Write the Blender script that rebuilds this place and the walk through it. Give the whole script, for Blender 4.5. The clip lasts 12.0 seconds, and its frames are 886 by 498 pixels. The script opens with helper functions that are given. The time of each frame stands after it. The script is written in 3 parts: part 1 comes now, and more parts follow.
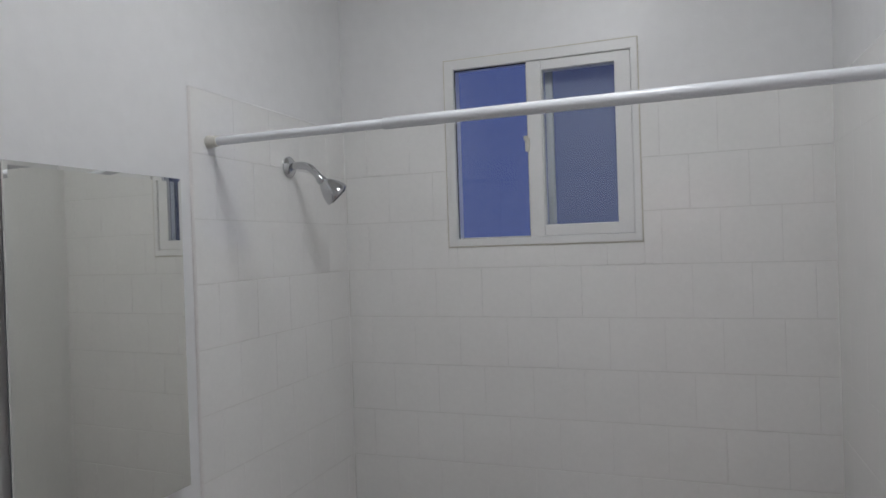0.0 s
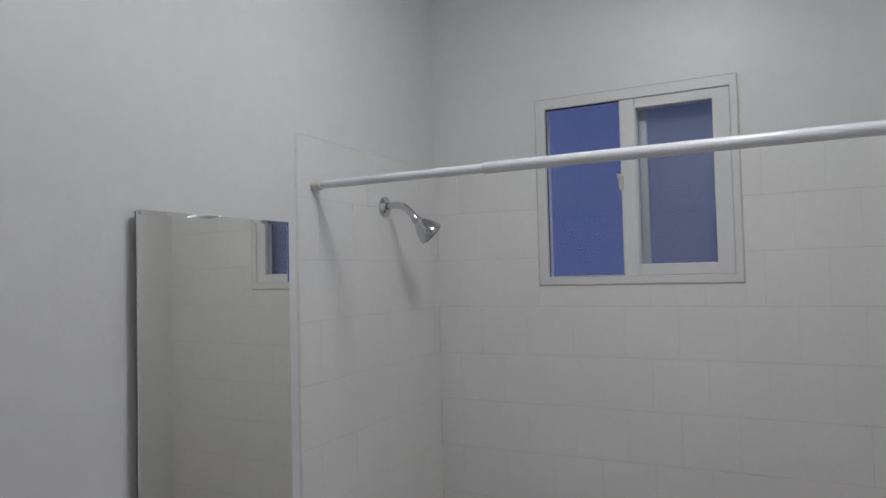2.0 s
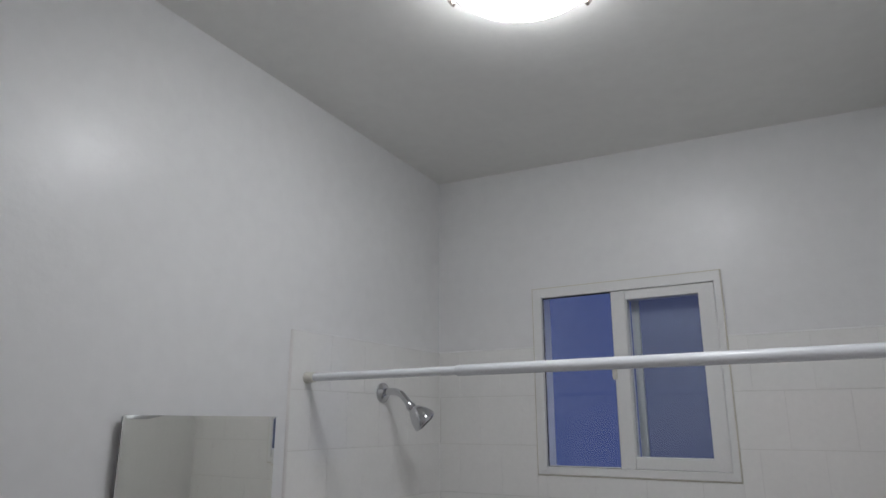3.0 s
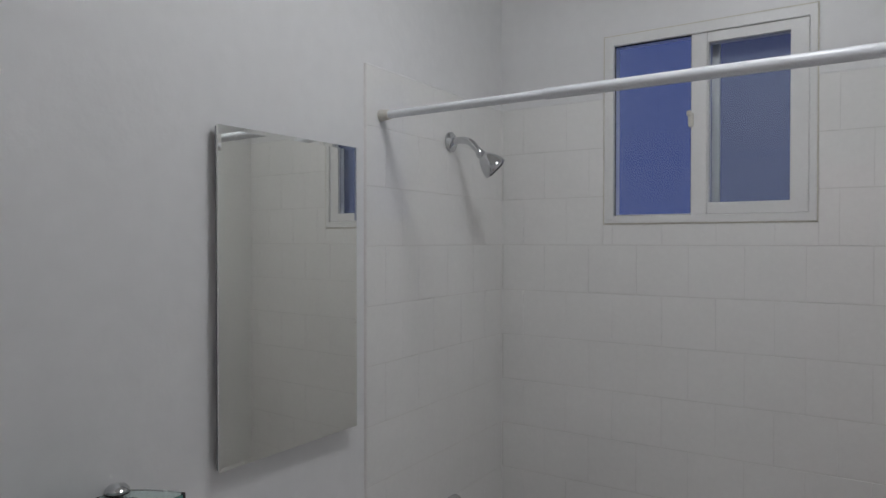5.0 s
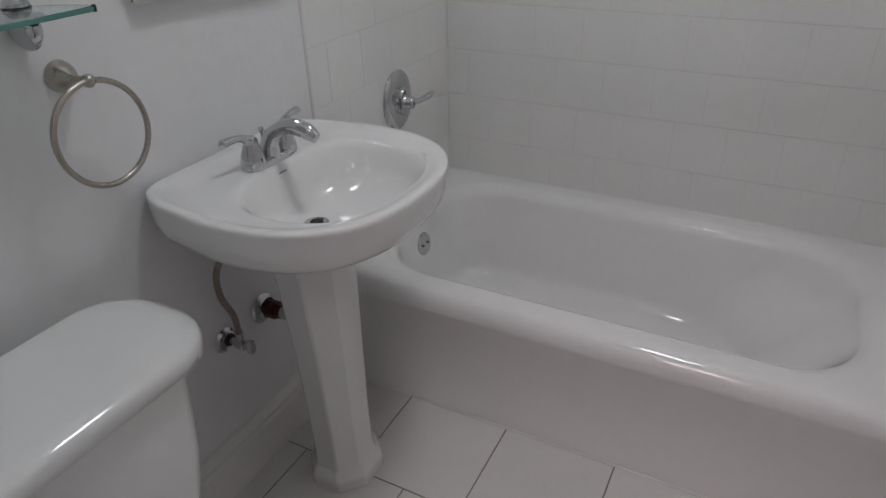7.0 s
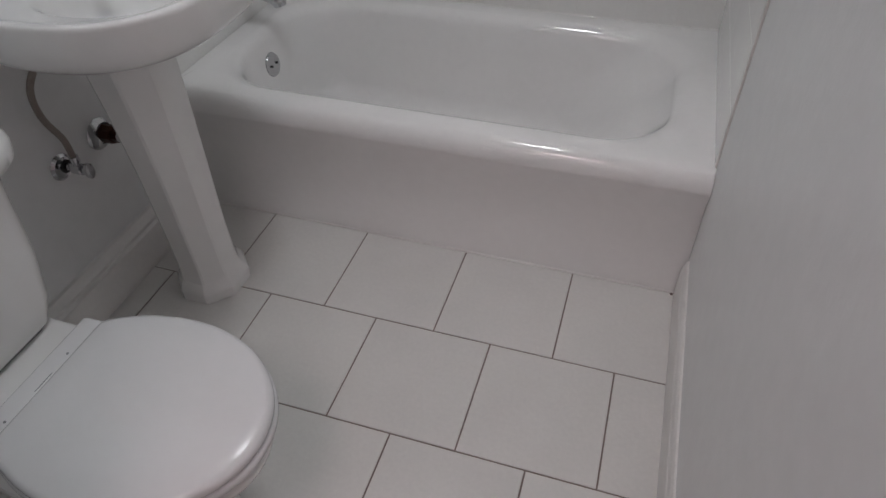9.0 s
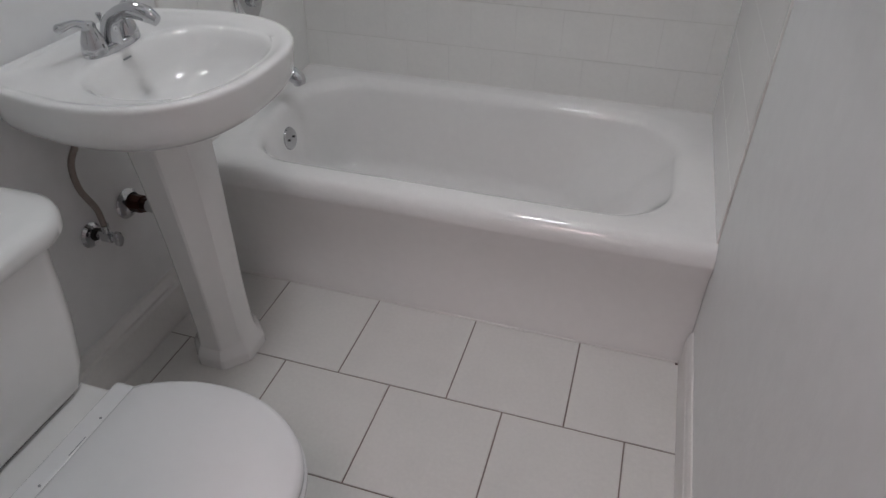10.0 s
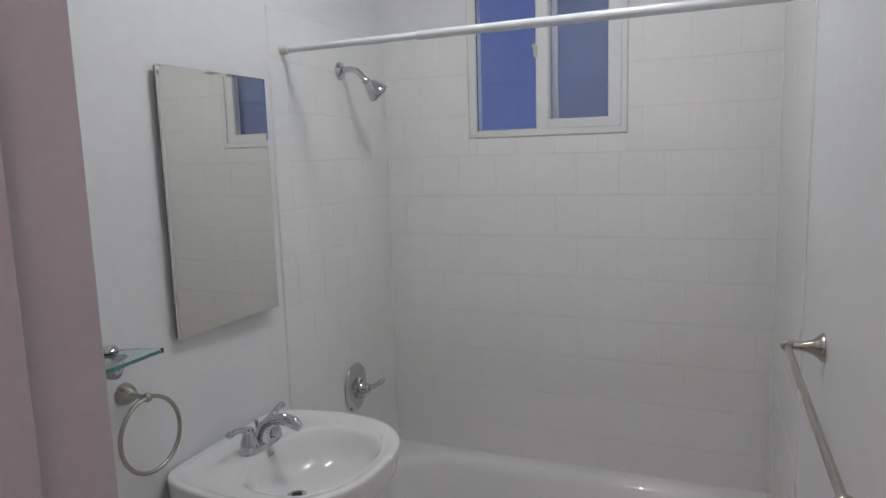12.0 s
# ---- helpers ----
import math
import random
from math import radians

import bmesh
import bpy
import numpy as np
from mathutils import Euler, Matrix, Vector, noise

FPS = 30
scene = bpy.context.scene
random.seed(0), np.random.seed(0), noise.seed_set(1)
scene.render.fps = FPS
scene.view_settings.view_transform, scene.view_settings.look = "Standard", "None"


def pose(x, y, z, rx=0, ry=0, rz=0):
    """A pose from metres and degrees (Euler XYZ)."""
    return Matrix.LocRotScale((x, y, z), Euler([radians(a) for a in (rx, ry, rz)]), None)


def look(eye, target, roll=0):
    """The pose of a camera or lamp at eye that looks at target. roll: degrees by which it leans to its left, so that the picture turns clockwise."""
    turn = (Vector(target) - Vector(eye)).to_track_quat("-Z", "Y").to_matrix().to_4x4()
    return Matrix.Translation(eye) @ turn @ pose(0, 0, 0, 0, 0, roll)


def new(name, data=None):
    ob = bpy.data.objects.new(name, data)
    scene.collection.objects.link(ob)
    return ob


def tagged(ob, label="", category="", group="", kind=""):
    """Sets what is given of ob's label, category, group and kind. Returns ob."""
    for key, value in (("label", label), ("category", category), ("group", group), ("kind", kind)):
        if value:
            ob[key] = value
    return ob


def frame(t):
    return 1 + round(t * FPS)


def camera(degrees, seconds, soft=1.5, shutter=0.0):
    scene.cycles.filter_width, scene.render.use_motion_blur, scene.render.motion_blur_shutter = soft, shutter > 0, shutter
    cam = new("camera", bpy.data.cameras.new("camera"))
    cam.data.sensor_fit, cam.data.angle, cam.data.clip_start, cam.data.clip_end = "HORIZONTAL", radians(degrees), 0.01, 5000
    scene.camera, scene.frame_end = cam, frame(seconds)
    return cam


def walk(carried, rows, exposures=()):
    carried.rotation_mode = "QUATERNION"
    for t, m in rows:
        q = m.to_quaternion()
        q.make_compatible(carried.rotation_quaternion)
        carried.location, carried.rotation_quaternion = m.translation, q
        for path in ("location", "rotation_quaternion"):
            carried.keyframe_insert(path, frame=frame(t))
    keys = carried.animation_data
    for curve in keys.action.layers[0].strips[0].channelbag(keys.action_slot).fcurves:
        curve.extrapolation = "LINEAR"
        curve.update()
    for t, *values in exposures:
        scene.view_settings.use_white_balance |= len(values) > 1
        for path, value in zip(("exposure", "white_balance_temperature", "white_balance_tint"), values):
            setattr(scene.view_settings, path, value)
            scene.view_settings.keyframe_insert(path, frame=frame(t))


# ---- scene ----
cam = camera(67.6, 12.0)
METRES, EYE, TILT, LEAN, TURN = 8.0, 1.5, 0.0, 0.0, 0.0
PATH = [
    (0, (1.085, -2.029, 1.693), (0.406, -0.149, 1.682), -1.9),
    (0.5, (1.11, -2.02, 1.721), (0.229, -0.225, 1.727), -1.2),
    (1, (1.079, -2.037, 1.733), (0.149, -0.267, 1.756), -1.3),
    (1.5, (1.054, -2.049, 1.739), (0.143, -0.269, 1.773), -1.4),
    (2, (1.04, -2.065, 1.731), (0.16, -0.271, 1.806), -1.4),
    (2.5, (1.184, -2.065, 1.809), (0.235, -0.346, 2.19), -0.8),
    (2.7, (1.281, -2.069, 1.849), (0.288, -0.411, 2.367), -0.4),
    (4.5, (1.055, -2.079, 1.716), (0.079, -0.345, 1.921), 0.0),
    (5, (1.091, -2.093, 1.633), (0.015, -0.408, 1.607), -0.0),
    (5.5, (1.082, -2.069, 1.59), (-0.044, -0.441, 1.303), -0.7),
    (6, (1.049, -2.057, 1.526), (-0.027, -0.458, 0.99), -0.8),
    (6.5, (1.046, -2.045, 1.438), (0.072, -0.481, 0.661), -1.5),
    (7, (1.077, -2.08, 1.374), (0.263, -0.551, 0.375), -1.4),
    (7.5, (1.136, -2.109, 1.361), (0.484, -0.619, 0.196), 0.3),
    (9.3, (1.272, -2.156, 1.292), (0.814, -0.761, -0.066), -1.6),
    (9.5, (1.261, -2.165, 1.294), (0.797, -0.752, -0.043), -1.6),
    (10, (1.221, -2.203, 1.347), (0.749, -0.677, 0.144), 0.1),
    (10.5, (1.22, -2.27, 1.412), (0.699, -0.601, 0.441), 0.6),
    (11, (1.216, -2.329, 1.493), (0.622, -0.54, 0.823), -0.1),
    (11.5, (1.229, -2.425, 1.579), (0.574, -0.578, 1.178), -0.9),
    (12, (1.277, -2.497, 1.619), (0.521, -0.666, 1.342), -1.7),
]
walk(cam, [(t, look(eye, target, roll)) for t, eye, target, roll in PATH], [(0.0, 0.21), (1.5, 0.15), (2.3, 0.07), (2.7, -0.02), (4.3, -0.04), (5.0, 0.07), (5.5, 0.18), (6.5, 0.40), (7.5, 0.53), (9.5, 0.66), (10.5, 0.71), (11.0, 0.67), (11.5, 0.58), (12.0, 0.46)])

# world: dusk sky behind the window
world = bpy.data.worlds.new("dusk")
scene.world = world
world.use_nodes = True
wbg = world.node_tree.nodes["Background"]
wbg.inputs["Color"].default_value = (0.083, 0.118, 0.32, 1)
wbg.inputs["Strength"].default_value = 0.62
scene.view_settings.exposure = 0.0
LAMP_POWER = 19.5
HALL_FILL_POWER = 8.0
LAMP_AT = (0.812, -1.005, 2.755)

# ---- materials ----


def material(name, color, rough=0.5, metal=0.0, bump=0.0, bump_scale=30.0, vary=0.0, vary_scale=2.0, coat=0.0, rough_vary=0.0, spec=0.5):
    mat = bpy.data.materials.new(name)
    mat.use_nodes = True
    nt = mat.node_tree
    b = nt.nodes["Principled BSDF"]
    b.inputs["Base Color"].default_value = (*color, 1)
    b.inputs["Roughness"].default_value = rough
    b.inputs["Metallic"].default_value = metal
    b.inputs["Specular IOR Level"].default_value = spec
    b.inputs["Coat Weight"].default_value = coat
    b.inputs["Coat Roughness"].default_value = 0.015
    tc = nt.nodes.new("ShaderNodeTexCoord")
    geo = nt.nodes.new("ShaderNodeNewGeometry")
    if vary:
        n1 = nt.nodes.new("ShaderNodeTexNoise")
        n1.inputs["Scale"].default_value = vary_scale
        n1.inputs["Detail"].default_value = 6
        nt.links.new(geo.outputs["Position"], n1.inputs["Vector"])
        n2 = nt.nodes.new("ShaderNodeTexNoise")
        n2.inputs["Scale"].default_value = vary_scale * 14
        n2.inputs["Detail"].default_value = 3
        nt.links.new(geo.outputs["Position"], n2.inputs["Vector"])
        add = nt.nodes.new("ShaderNodeMath")
        add.operation = "ADD"
        nt.links.new(n1.outputs["Fac"], add.inputs[0])
        nt.links.new(n2.outputs["Fac"], add.inputs[1])
        ramp = nt.nodes.new("ShaderNodeMapRange")
        ramp.inputs["From Min"].default_value = 0.6
        ramp.inputs["From Max"].default_value = 1.4
        ramp.inputs["To Min"].default_value = 1 - vary
        ramp.inputs["To Max"].default_value = 1 + vary * 0.3
        nt.links.new(add.outputs[0], ramp.inputs["Value"])
        mul = nt.nodes.new("ShaderNodeVectorMath")
        mul.operation = "SCALE"
        mul.inputs[0].default_value = color
        nt.links.new(ramp.outputs["Result"], mul.inputs["Scale"])
        nt.links.new(mul.outputs["Vector"], b.inputs["Base Color"])
        if rough_vary:
            rr = nt.nodes.new("ShaderNodeMapRange")
            rr.inputs["From Min"].default_value = 0.35
            rr.inputs["From Max"].default_value = 0.65
            rr.inputs["To Min"].default_value = rough
            rr.inputs["To Max"].default_value = rough + rough_vary
            nt.links.new(n1.outputs["Fac"], rr.inputs["Value"])
            nt.links.new(rr.outputs["Result"], b.inputs["Roughness"])
    if bump:
        nb = nt.nodes.new("ShaderNodeTexNoise")
        nb.inputs["Scale"].default_value = bump_scale
        nb.inputs["Detail"].default_value = 4
        nt.links.new(geo.outputs["Position"], nb.inputs["Vector"])
        bp = nt.nodes.new("ShaderNodeBump")
        bp.inputs["Strength"].default_value = bump
        bp.inputs["Distance"].default_value = 0.002
        nt.links.new(nb.outputs["Fac"], bp.inputs["Height"])
        nt.links.new(bp.outputs["Normal"], b.inputs["Normal"])
    return mat


def emitter(name, color, strength):
    mat = material(name, (0.8, 0.8, 0.8), 0.4)
    b = mat.node_tree.nodes["Principled BSDF"]
    b.inputs["Emission Color"].default_value = (*color, 1)
    b.inputs["Emission Strength"].default_value = strength
    return mat


def glass_mat(name, color, rough=0.0):
    mat = bpy.data.materials.new(name)
    mat.use_nodes = True
    b = mat.node_tree.nodes["Principled BSDF"]
    b.inputs["Base Color"].default_value = (*color, 1)
    b.inputs["Transmission Weight"].default_value = 1.0
    b.inputs["Roughness"].default_value = rough
    b.inputs["IOR"].default_value = 1.5
    return mat


def screen_mat():
    mat = bpy.data.materials.new("insect_screen_mesh")
    mat.use_nodes = True
    nt = mat.node_tree
    b = nt.nodes["Principled BSDF"]
    b.inputs["Base Color"].default_value = (0.15, 0.17, 0.225, 1)
    b.inputs["Roughness"].default_value = 0.6
    b.inputs["Alpha"].default_value = 0.62
    return mat


PAINT = material("wall_paint", (0.81, 0.81, 0.81), 0.30, bump=0.25, bump_scale=55, vary=0.05, vary_scale=1.6, rough_vary=0.12)
CEIL = material("ceiling_paint", (0.83, 0.825, 0.80), 0.5, bump=0.3, bump_scale=60, vary=0.05, vary_scale=1.8)
TRIM = material("trim_paint", (0.78, 0.76, 0.74), 0.32, bump=0.2, bump_scale=35, vary=0.06, vary_scale=5)
JAMB = material("jamb_paint", (0.60, 0.55, 0.575), 0.45, bump=0.4, bump_scale=25, vary=0.08, vary_scale=6)
TILE = material("glazed_wall_tile", (0.87, 0.865, 0.845), 0.04, bump=0.04, bump_scale=9, vary=0.04, vary_scale=6, coat=0.3)
GROUT = material("white_grout", (0.75, 0.74, 0.71), 0.8, bump=0.5, bump_scale=300, vary=0.1, vary_scale=12)
FTILE = material("matte_floor_tile", (0.72, 0.705, 0.68), 0.34, bump=0.35, bump_scale=45, vary=0.07, vary_scale=7, rough_vary=0.1)
FGROUT = material("brown_floor_grout", (0.25, 0.20, 0.175), 0.9, bump=0.6, bump_scale=300, vary=0.25, vary_scale=9)
PORC = material("white_porcelain", (0.83, 0.825, 0.815), 0.025, vary=0.02, vary_scale=3, coat=0.6)
ENAMEL = material("tub_enamel", (0.88, 0.87, 0.86), 0.03, bump=0.012, bump_scale=14, vary=0.03, vary_scale=3, coat=0.5)
SEATP = material("seat_plastic", (0.76, 0.76, 0.765), 0.16, vary=0.02, vary_scale=4)
CHROME = material("chrome", (0.58, 0.585, 0.60), 0.04, 1.0, vary=0.05, vary_scale=20)
NICKEL = material("brushed_nickel", (0.47, 0.435, 0.385), 0.27, 1.0, bump=0.15, bump_scale=200, vary=0.12, vary_scale=30)
BRAIDED = material("braided_steel_hose", (0.36, 0.31, 0.28), 0.4, 0.8, bump=0.9, bump_scale=500, vary=0.25, vary_scale=60)
RUST = material("old_brown_pipe", (0.07, 0.022, 0.014), 0.4, 0.4, bump=0.7, bump_scale=90, vary=0.4, vary_scale=30)
DARK = material("dark_rubber", (0.02, 0.02, 0.02), 0.6)
RODP = material("white_rod_enamel", (0.80, 0.82, 0.85), 0.22, vary=0.05, vary_scale=9)
CAPR = material("aged_cream_rubber", (0.70, 0.68, 0.62), 0.6, vary=0.2, vary_scale=30)
VINYL = material("window_vinyl", (0.80, 0.80, 0.79), 0.3, vary=0.04, vary_scale=10)
CAULK = material("yellowed_caulk", (0.68, 0.65, 0.56), 0.6, bump=0.6, bump_scale=120, vary=0.2, vary_scale=20)
MIRROR = material("mirror_silver", (0.82, 0.825, 0.79), 0.012, 1.0)
STEEL = material("cabinet_steel", (0.30, 0.31, 0.32), 0.35, 0.8, vary=0.1, vary_scale=20)
GLASS = glass_mat("window_glass", (0.95, 0.97, 1.0))
SHELFG = glass_mat("shelf_glass", (0.80, 0.97, 0.93))
SCREEN = screen_mat()
SCREENF = material("screen_aluminium", (0.42, 0.44, 0.43), 0.45, 0.3, vary=0.1, vary_scale=20)
SPRAY = material("spray_face_grey", (0.22, 0.22, 0.23), 0.25, 0.6)
EDGEC = material("dingy_edge_caulk", (0.74, 0.70, 0.68), 0.7, bump=0.5, bump_scale=120, vary=0.3, vary_scale=14)
LAMPG = emitter("lamp_glass", (0.935, 0.960, 1.0), LAMP_POWER)
# glow of the added hall fill light, which is never in view
HALL_FILL = emitter("hall_fill_glow", (1.0, 0.78, 0.81), HALL_FILL_POWER)
WOODF = material("hall_floor_wood", (0.28, 0.17, 0.09), 0.35, bump=0.3, bump_scale=40, vary=0.3, vary_scale=4)

# ---- mesh helpers ----


def finish(bm, smooth=True, angle=40):
    bmesh.ops.recalc_face_normals(bm, faces=bm.faces)
    for f in bm.faces:
        f.smooth = smooth
    if smooth:
        lim = radians(angle)
        for e in bm.edges:
            if len(e.link_faces) == 2 and e.calc_face_angle(0) > lim:
                e.smooth = False
    return bm


def mesh_of(name, bm, mat):
    me = bpy.data.meshes.new(name)
    bm.to_mesh(me)
    bm.free()
    me.materials.append(mat)
    return me


def part(name, bm, mat, parent=None, label="", kind="", smooth=True, angle=40):
    finish(bm, smooth, angle)
    ob = new(name, mesh_of(name, bm, mat))
    if parent:
        ob.parent = parent
        ob.matrix_parent_inverse = Matrix.Translation(-parent.location)
    return tagged(ob, label=label, kind=kind)


def thing(name, at, label, category, group=""):
    ob = new(name)
    ob.location = at
    ob.empty_display_size = 0.05
    return tagged(ob, label=label, category=category, group=group)


def box(lo, hi, bevel=0.0, seg=2, bm=None):
    bm2 = bmesh.new()
    bmesh.ops.create_cube(bm2, size=1)
    for v in bm2.verts:
        v.co = Vector([(lo[i] + hi[i]) / 2 + v.co[i] * (hi[i] - lo[i]) for i in range(3)])
    if bevel:
        bmesh.ops.bevel(bm2, geom=bm2.edges[:], offset=bevel, segments=seg, profile=0.5, affect="EDGES")
    return merge(bm, bm2)


def merge(bm, other, m=None):
    if m is not None:
        bmesh.ops.transform(other, matrix=m, verts=other.verts)
    if bm is None:
        return other
    tmp = bpy.data.meshes.new("tmp")
    other.to_mesh(tmp)
    bm.from_mesh(tmp)
    bpy.data.meshes.remove(tmp)
    other.free()
    return bm


def loft(rings, cap_start=True, cap_end=True):
    bm = bmesh.new()
    rows = [[bm.verts.new(p) for p in ring] for ring in rings]
    n = len(rows[0])
    for a, b in zip(rows, rows[1:]):
        for i in range(n):
            bm.faces.new((a[i], a[(i + 1) % n], b[(i + 1) % n], b[i]))
    if cap_start:
        bm.faces.new(rows[0][::-1])
    if cap_end:
        bm.faces.new(rows[-1])
    return bm


def lathe(profile, m, n=32):
    """profile: (along, radius) pairs, turned about m's z axis."""
    rings = []
    for z, r in [(float(u), float(v)) for u, v in profile]:
        rings.append([m @ Vector((r * math.cos(2 * math.pi * i / n), r * math.sin(2 * math.pi * i / n), z)) for i in range(n)])
    return loft(rings)


def axis(at, way):
    return Matrix.Translation(at) @ Vector(way).to_track_quat("Z", "Y").to_matrix().to_4x4()


def smooth_path(pts, steps=8):
    pts = [Vector(p) for p in pts]
    ext = [pts[0] * 2 - pts[1], *pts, pts[-1] * 2 - pts[-2]]
    out = []
    for i in range(1, len(ext) - 2):
        p0, p1, p2, p3 = ext[i - 1:i + 3]
        for k in range(steps):
            t = k / steps
            out.append(0.5 * (2 * p1 + (p2 - p0) * t + (2 * p0 - 5 * p1 + 4 * p2 - p3) * t * t + (3 * p1 - p0 - 3 * p2 + p3) * t ** 3))
    out.append(pts[-1])
    return out


def tube(pts, radii, n=16, flat=1.0, closed=False, up=(0, 0, 1)):
    """A tube along points; flat squeezes it along the up direction."""
    pts = [Vector(p) for p in pts]
    if isinstance(radii, (int, float)):
        radii = [radii] * len(pts)
    elif len(radii) != len(pts):
        x = np.linspace(0, 1, len(radii))
        radii = [float(r) for r in np.interp(np.linspace(0, 1, len(pts)), x, radii)]
    rings = []
    m = len(pts)
    for i, p in enumerate(pts):
        a = pts[(i - 1) % m] if closed or i else pts[0]
        b = pts[(i + 1) % m] if closed or i < m - 1 else pts[-1]
        d = (b - a).normalized()
        u = Vector(up)
        u = (u - d * u.dot(d))
        u = u.normalized() if u.length > 1e-4 else d.orthogonal().normalized()
        s = d.cross(u)
        rings.append([p + radii[i] * (s * math.cos(2 * math.pi * k / n) + u * flat * math.sin(2 * math.pi * k / n)) for k in range(n)])
    if closed:
        rings.append(rings[0])
        bm = loft(rings, False, False)
        bmesh.ops.remove_doubles(bm, verts=bm.verts, dist=1e-6)
        return bm
    return loft(rings)


def outline(cx, cy, hx, hy, z, power=2.5, n=96, hx_back=None):
    """A superellipse ring; hx_back gives another half-length on the minus-x side."""
    ring = []
    for i in range(n):
        a = 2 * math.pi * i / n
        c, s = math.cos(a), math.sin(a)
        ex = 2 / power
        x = abs(c) ** ex * (1 if c > 0 else -1)
        y = abs(s) ** ex * (1 if s > 0 else -1)
        ring.append(Vector((cx + x * (hx if c > 0 or hx_back is None else hx_back), cy + y * hy, z)))
    return ring


# ---- the room ----
W, DEPTH, HEIGHT = 1.48, 2.08, 2.90
DOOR_X0, DOOR_X1, DOOR_H = 0.758, 1.44, 2.03
WIN = (0.377, 0.978, 1.687, 2.285)


def wall_with_hole(lo, hi, ax, hole):
    """A wall slab along x or y with one hole (a0, a1, z0, z1)."""
    a0, a1, z0, z1 = hole
    bm = None
    for u0, u1, v0, v1 in ((lo[ax], a0, lo[2], hi[2]), (a1, hi[ax], lo[2], hi[2]), (a0, a1, z1, hi[2]), (a0, a1, lo[2], z0)):
        if u1 - u0 < 1e-4 or v1 - v0 < 1e-4:
            continue
        l, h = list(lo), list(hi)
        l[ax], h[ax], l[2], h[2] = u0, u1, v0, v1
        bm = box(l, h, bm=bm)
    return bm


wall_north = part("wall_north", wall_with_hole((-0.12, 0, -0.1), (W + 0.12, 0.14, HEIGHT), 0, (WIN[0] + 0.004, WIN[1] - 0.004, WIN[2] + 0.004, WIN[3] - 0.004)), PAINT, kind="structure", smooth=False,
                  label="white painted wall with a small sliding window")
wall_west = part("wall_west", box((-0.12, -DEPTH, -0.1), (0, 0, HEIGHT)), PAINT, kind="structure", smooth=False, label="white painted wall, tiled round the tub")
wall_east = part("wall_east", box((W, -DEPTH, -0.1), (W + 0.12, 0, HEIGHT)), PAINT, kind="structure", smooth=False, label="white painted wall, tiled round the tub")
wall_south = part("wall_south", wall_with_hole((-0.12, -DEPTH - 0.11, -0.1), (W + 0.12, -DEPTH, HEIGHT), 0, (DOOR_X0 - 0.015, DOOR_X1 + 0.015, -0.1, DOOR_H + 0.015)), PAINT, kind="structure", smooth=False,
                  label="white painted wall with the doorway")
ceil_bm = box((0, -DEPTH, 2.742), (W, 0, 2.80))
for v in ceil_bm.verts:
    v.co.z += -0.030 * v.co.x - 0.042 * v.co.y
ceiling = part("ceiling", ceil_bm, CEIL, kind="structure", smooth=False, label="plain off-white ceiling, a little out of level")
part("roof_slab", box((-0.12, -DEPTH - 0.11, HEIGHT), (W + 0.12, 0.14, HEIGHT + 0.1)), CEIL, kind="structure", smooth=False)
floor = part("floor", box((0, -DEPTH, -0.1), (W, 0, -0.002)), FGROUT, kind="structure", smooth=False, label="white square floor tiles with brown grout")

# hallway behind the doorway
HY0, HY1 = -DEPTH - 0.11, -3.30
part("hall_floor", box((-0.8, HY1, -0.1), (2.6, HY0 + 0.11, -0.004)), WOODF, kind="structure", smooth=False)
part("hall_ceiling", box((-0.8, HY1, 2.5), (2.6, HY0, 2.6)), CEIL, kind="structure", smooth=False)
part("hall_wall_south", box((-0.8, HY1 - 0.1, -0.1), (2.6, HY1, 2.6)), PAINT, kind="structure", smooth=False)
part("hall_wall_west", box((-0.9, HY1 - 0.1, -0.1), (-0.8, HY0, 2.6)), PAINT, kind="structure", smooth=False)
part("hall_wall_east", box((2.6, HY1 - 0.1, -0.1), (2.7, HY0, 2.6)), PAINT, kind="structure", smooth=False)
part("hall_wall_north", box((-0.9, HY0, -0.1), (-0.12, HY0 + 0.1, 2.6), bm=box((W + 0.12, HY0, -0.1), (2.7, HY0 + 0.1, 2.6))), PAINT, kind="structure", smooth=False)

# door frame: lining, stop and casing
door_frame = tagged(new("door_1"), label="painted wooden doorway lining in a pale pinkish white", kind="structure")
door_frame.location = ((DOOR_X0 + DOOR_X1) / 2, -DEPTH - 0.05, 0)
y0, y1 = HY0 - 0.012, -DEPTH + 0.012
for s, x in ((1, DOOR_X0), (-1, DOOR_X1)):
    part("jamb", box((min(x - s * 0.015, x), y0, 0), (max(x - s * 0.015, x), y1, DOOR_H), 0.002), JAMB, door_frame, smooth=False)
    for ya, yb in (((y0 + 0.045, y0 + 0.08),) if s < 0 else ((y0 + 0.018, -2.148),)):
        part("door_stop", box((min(x, x + s * 0.011), ya, 0), (max(x, x + s * 0.011), yb, DOOR_H - 0.012), 0.003), JAMB, door_frame, smooth=False)
part("head_jamb", box((DOOR_X0 - 0.015, y0, DOOR_H), (DOOR_X1 + 0.015, y1, DOOR_H + 0.015), 0.002), JAMB, door_frame, smooth=False)
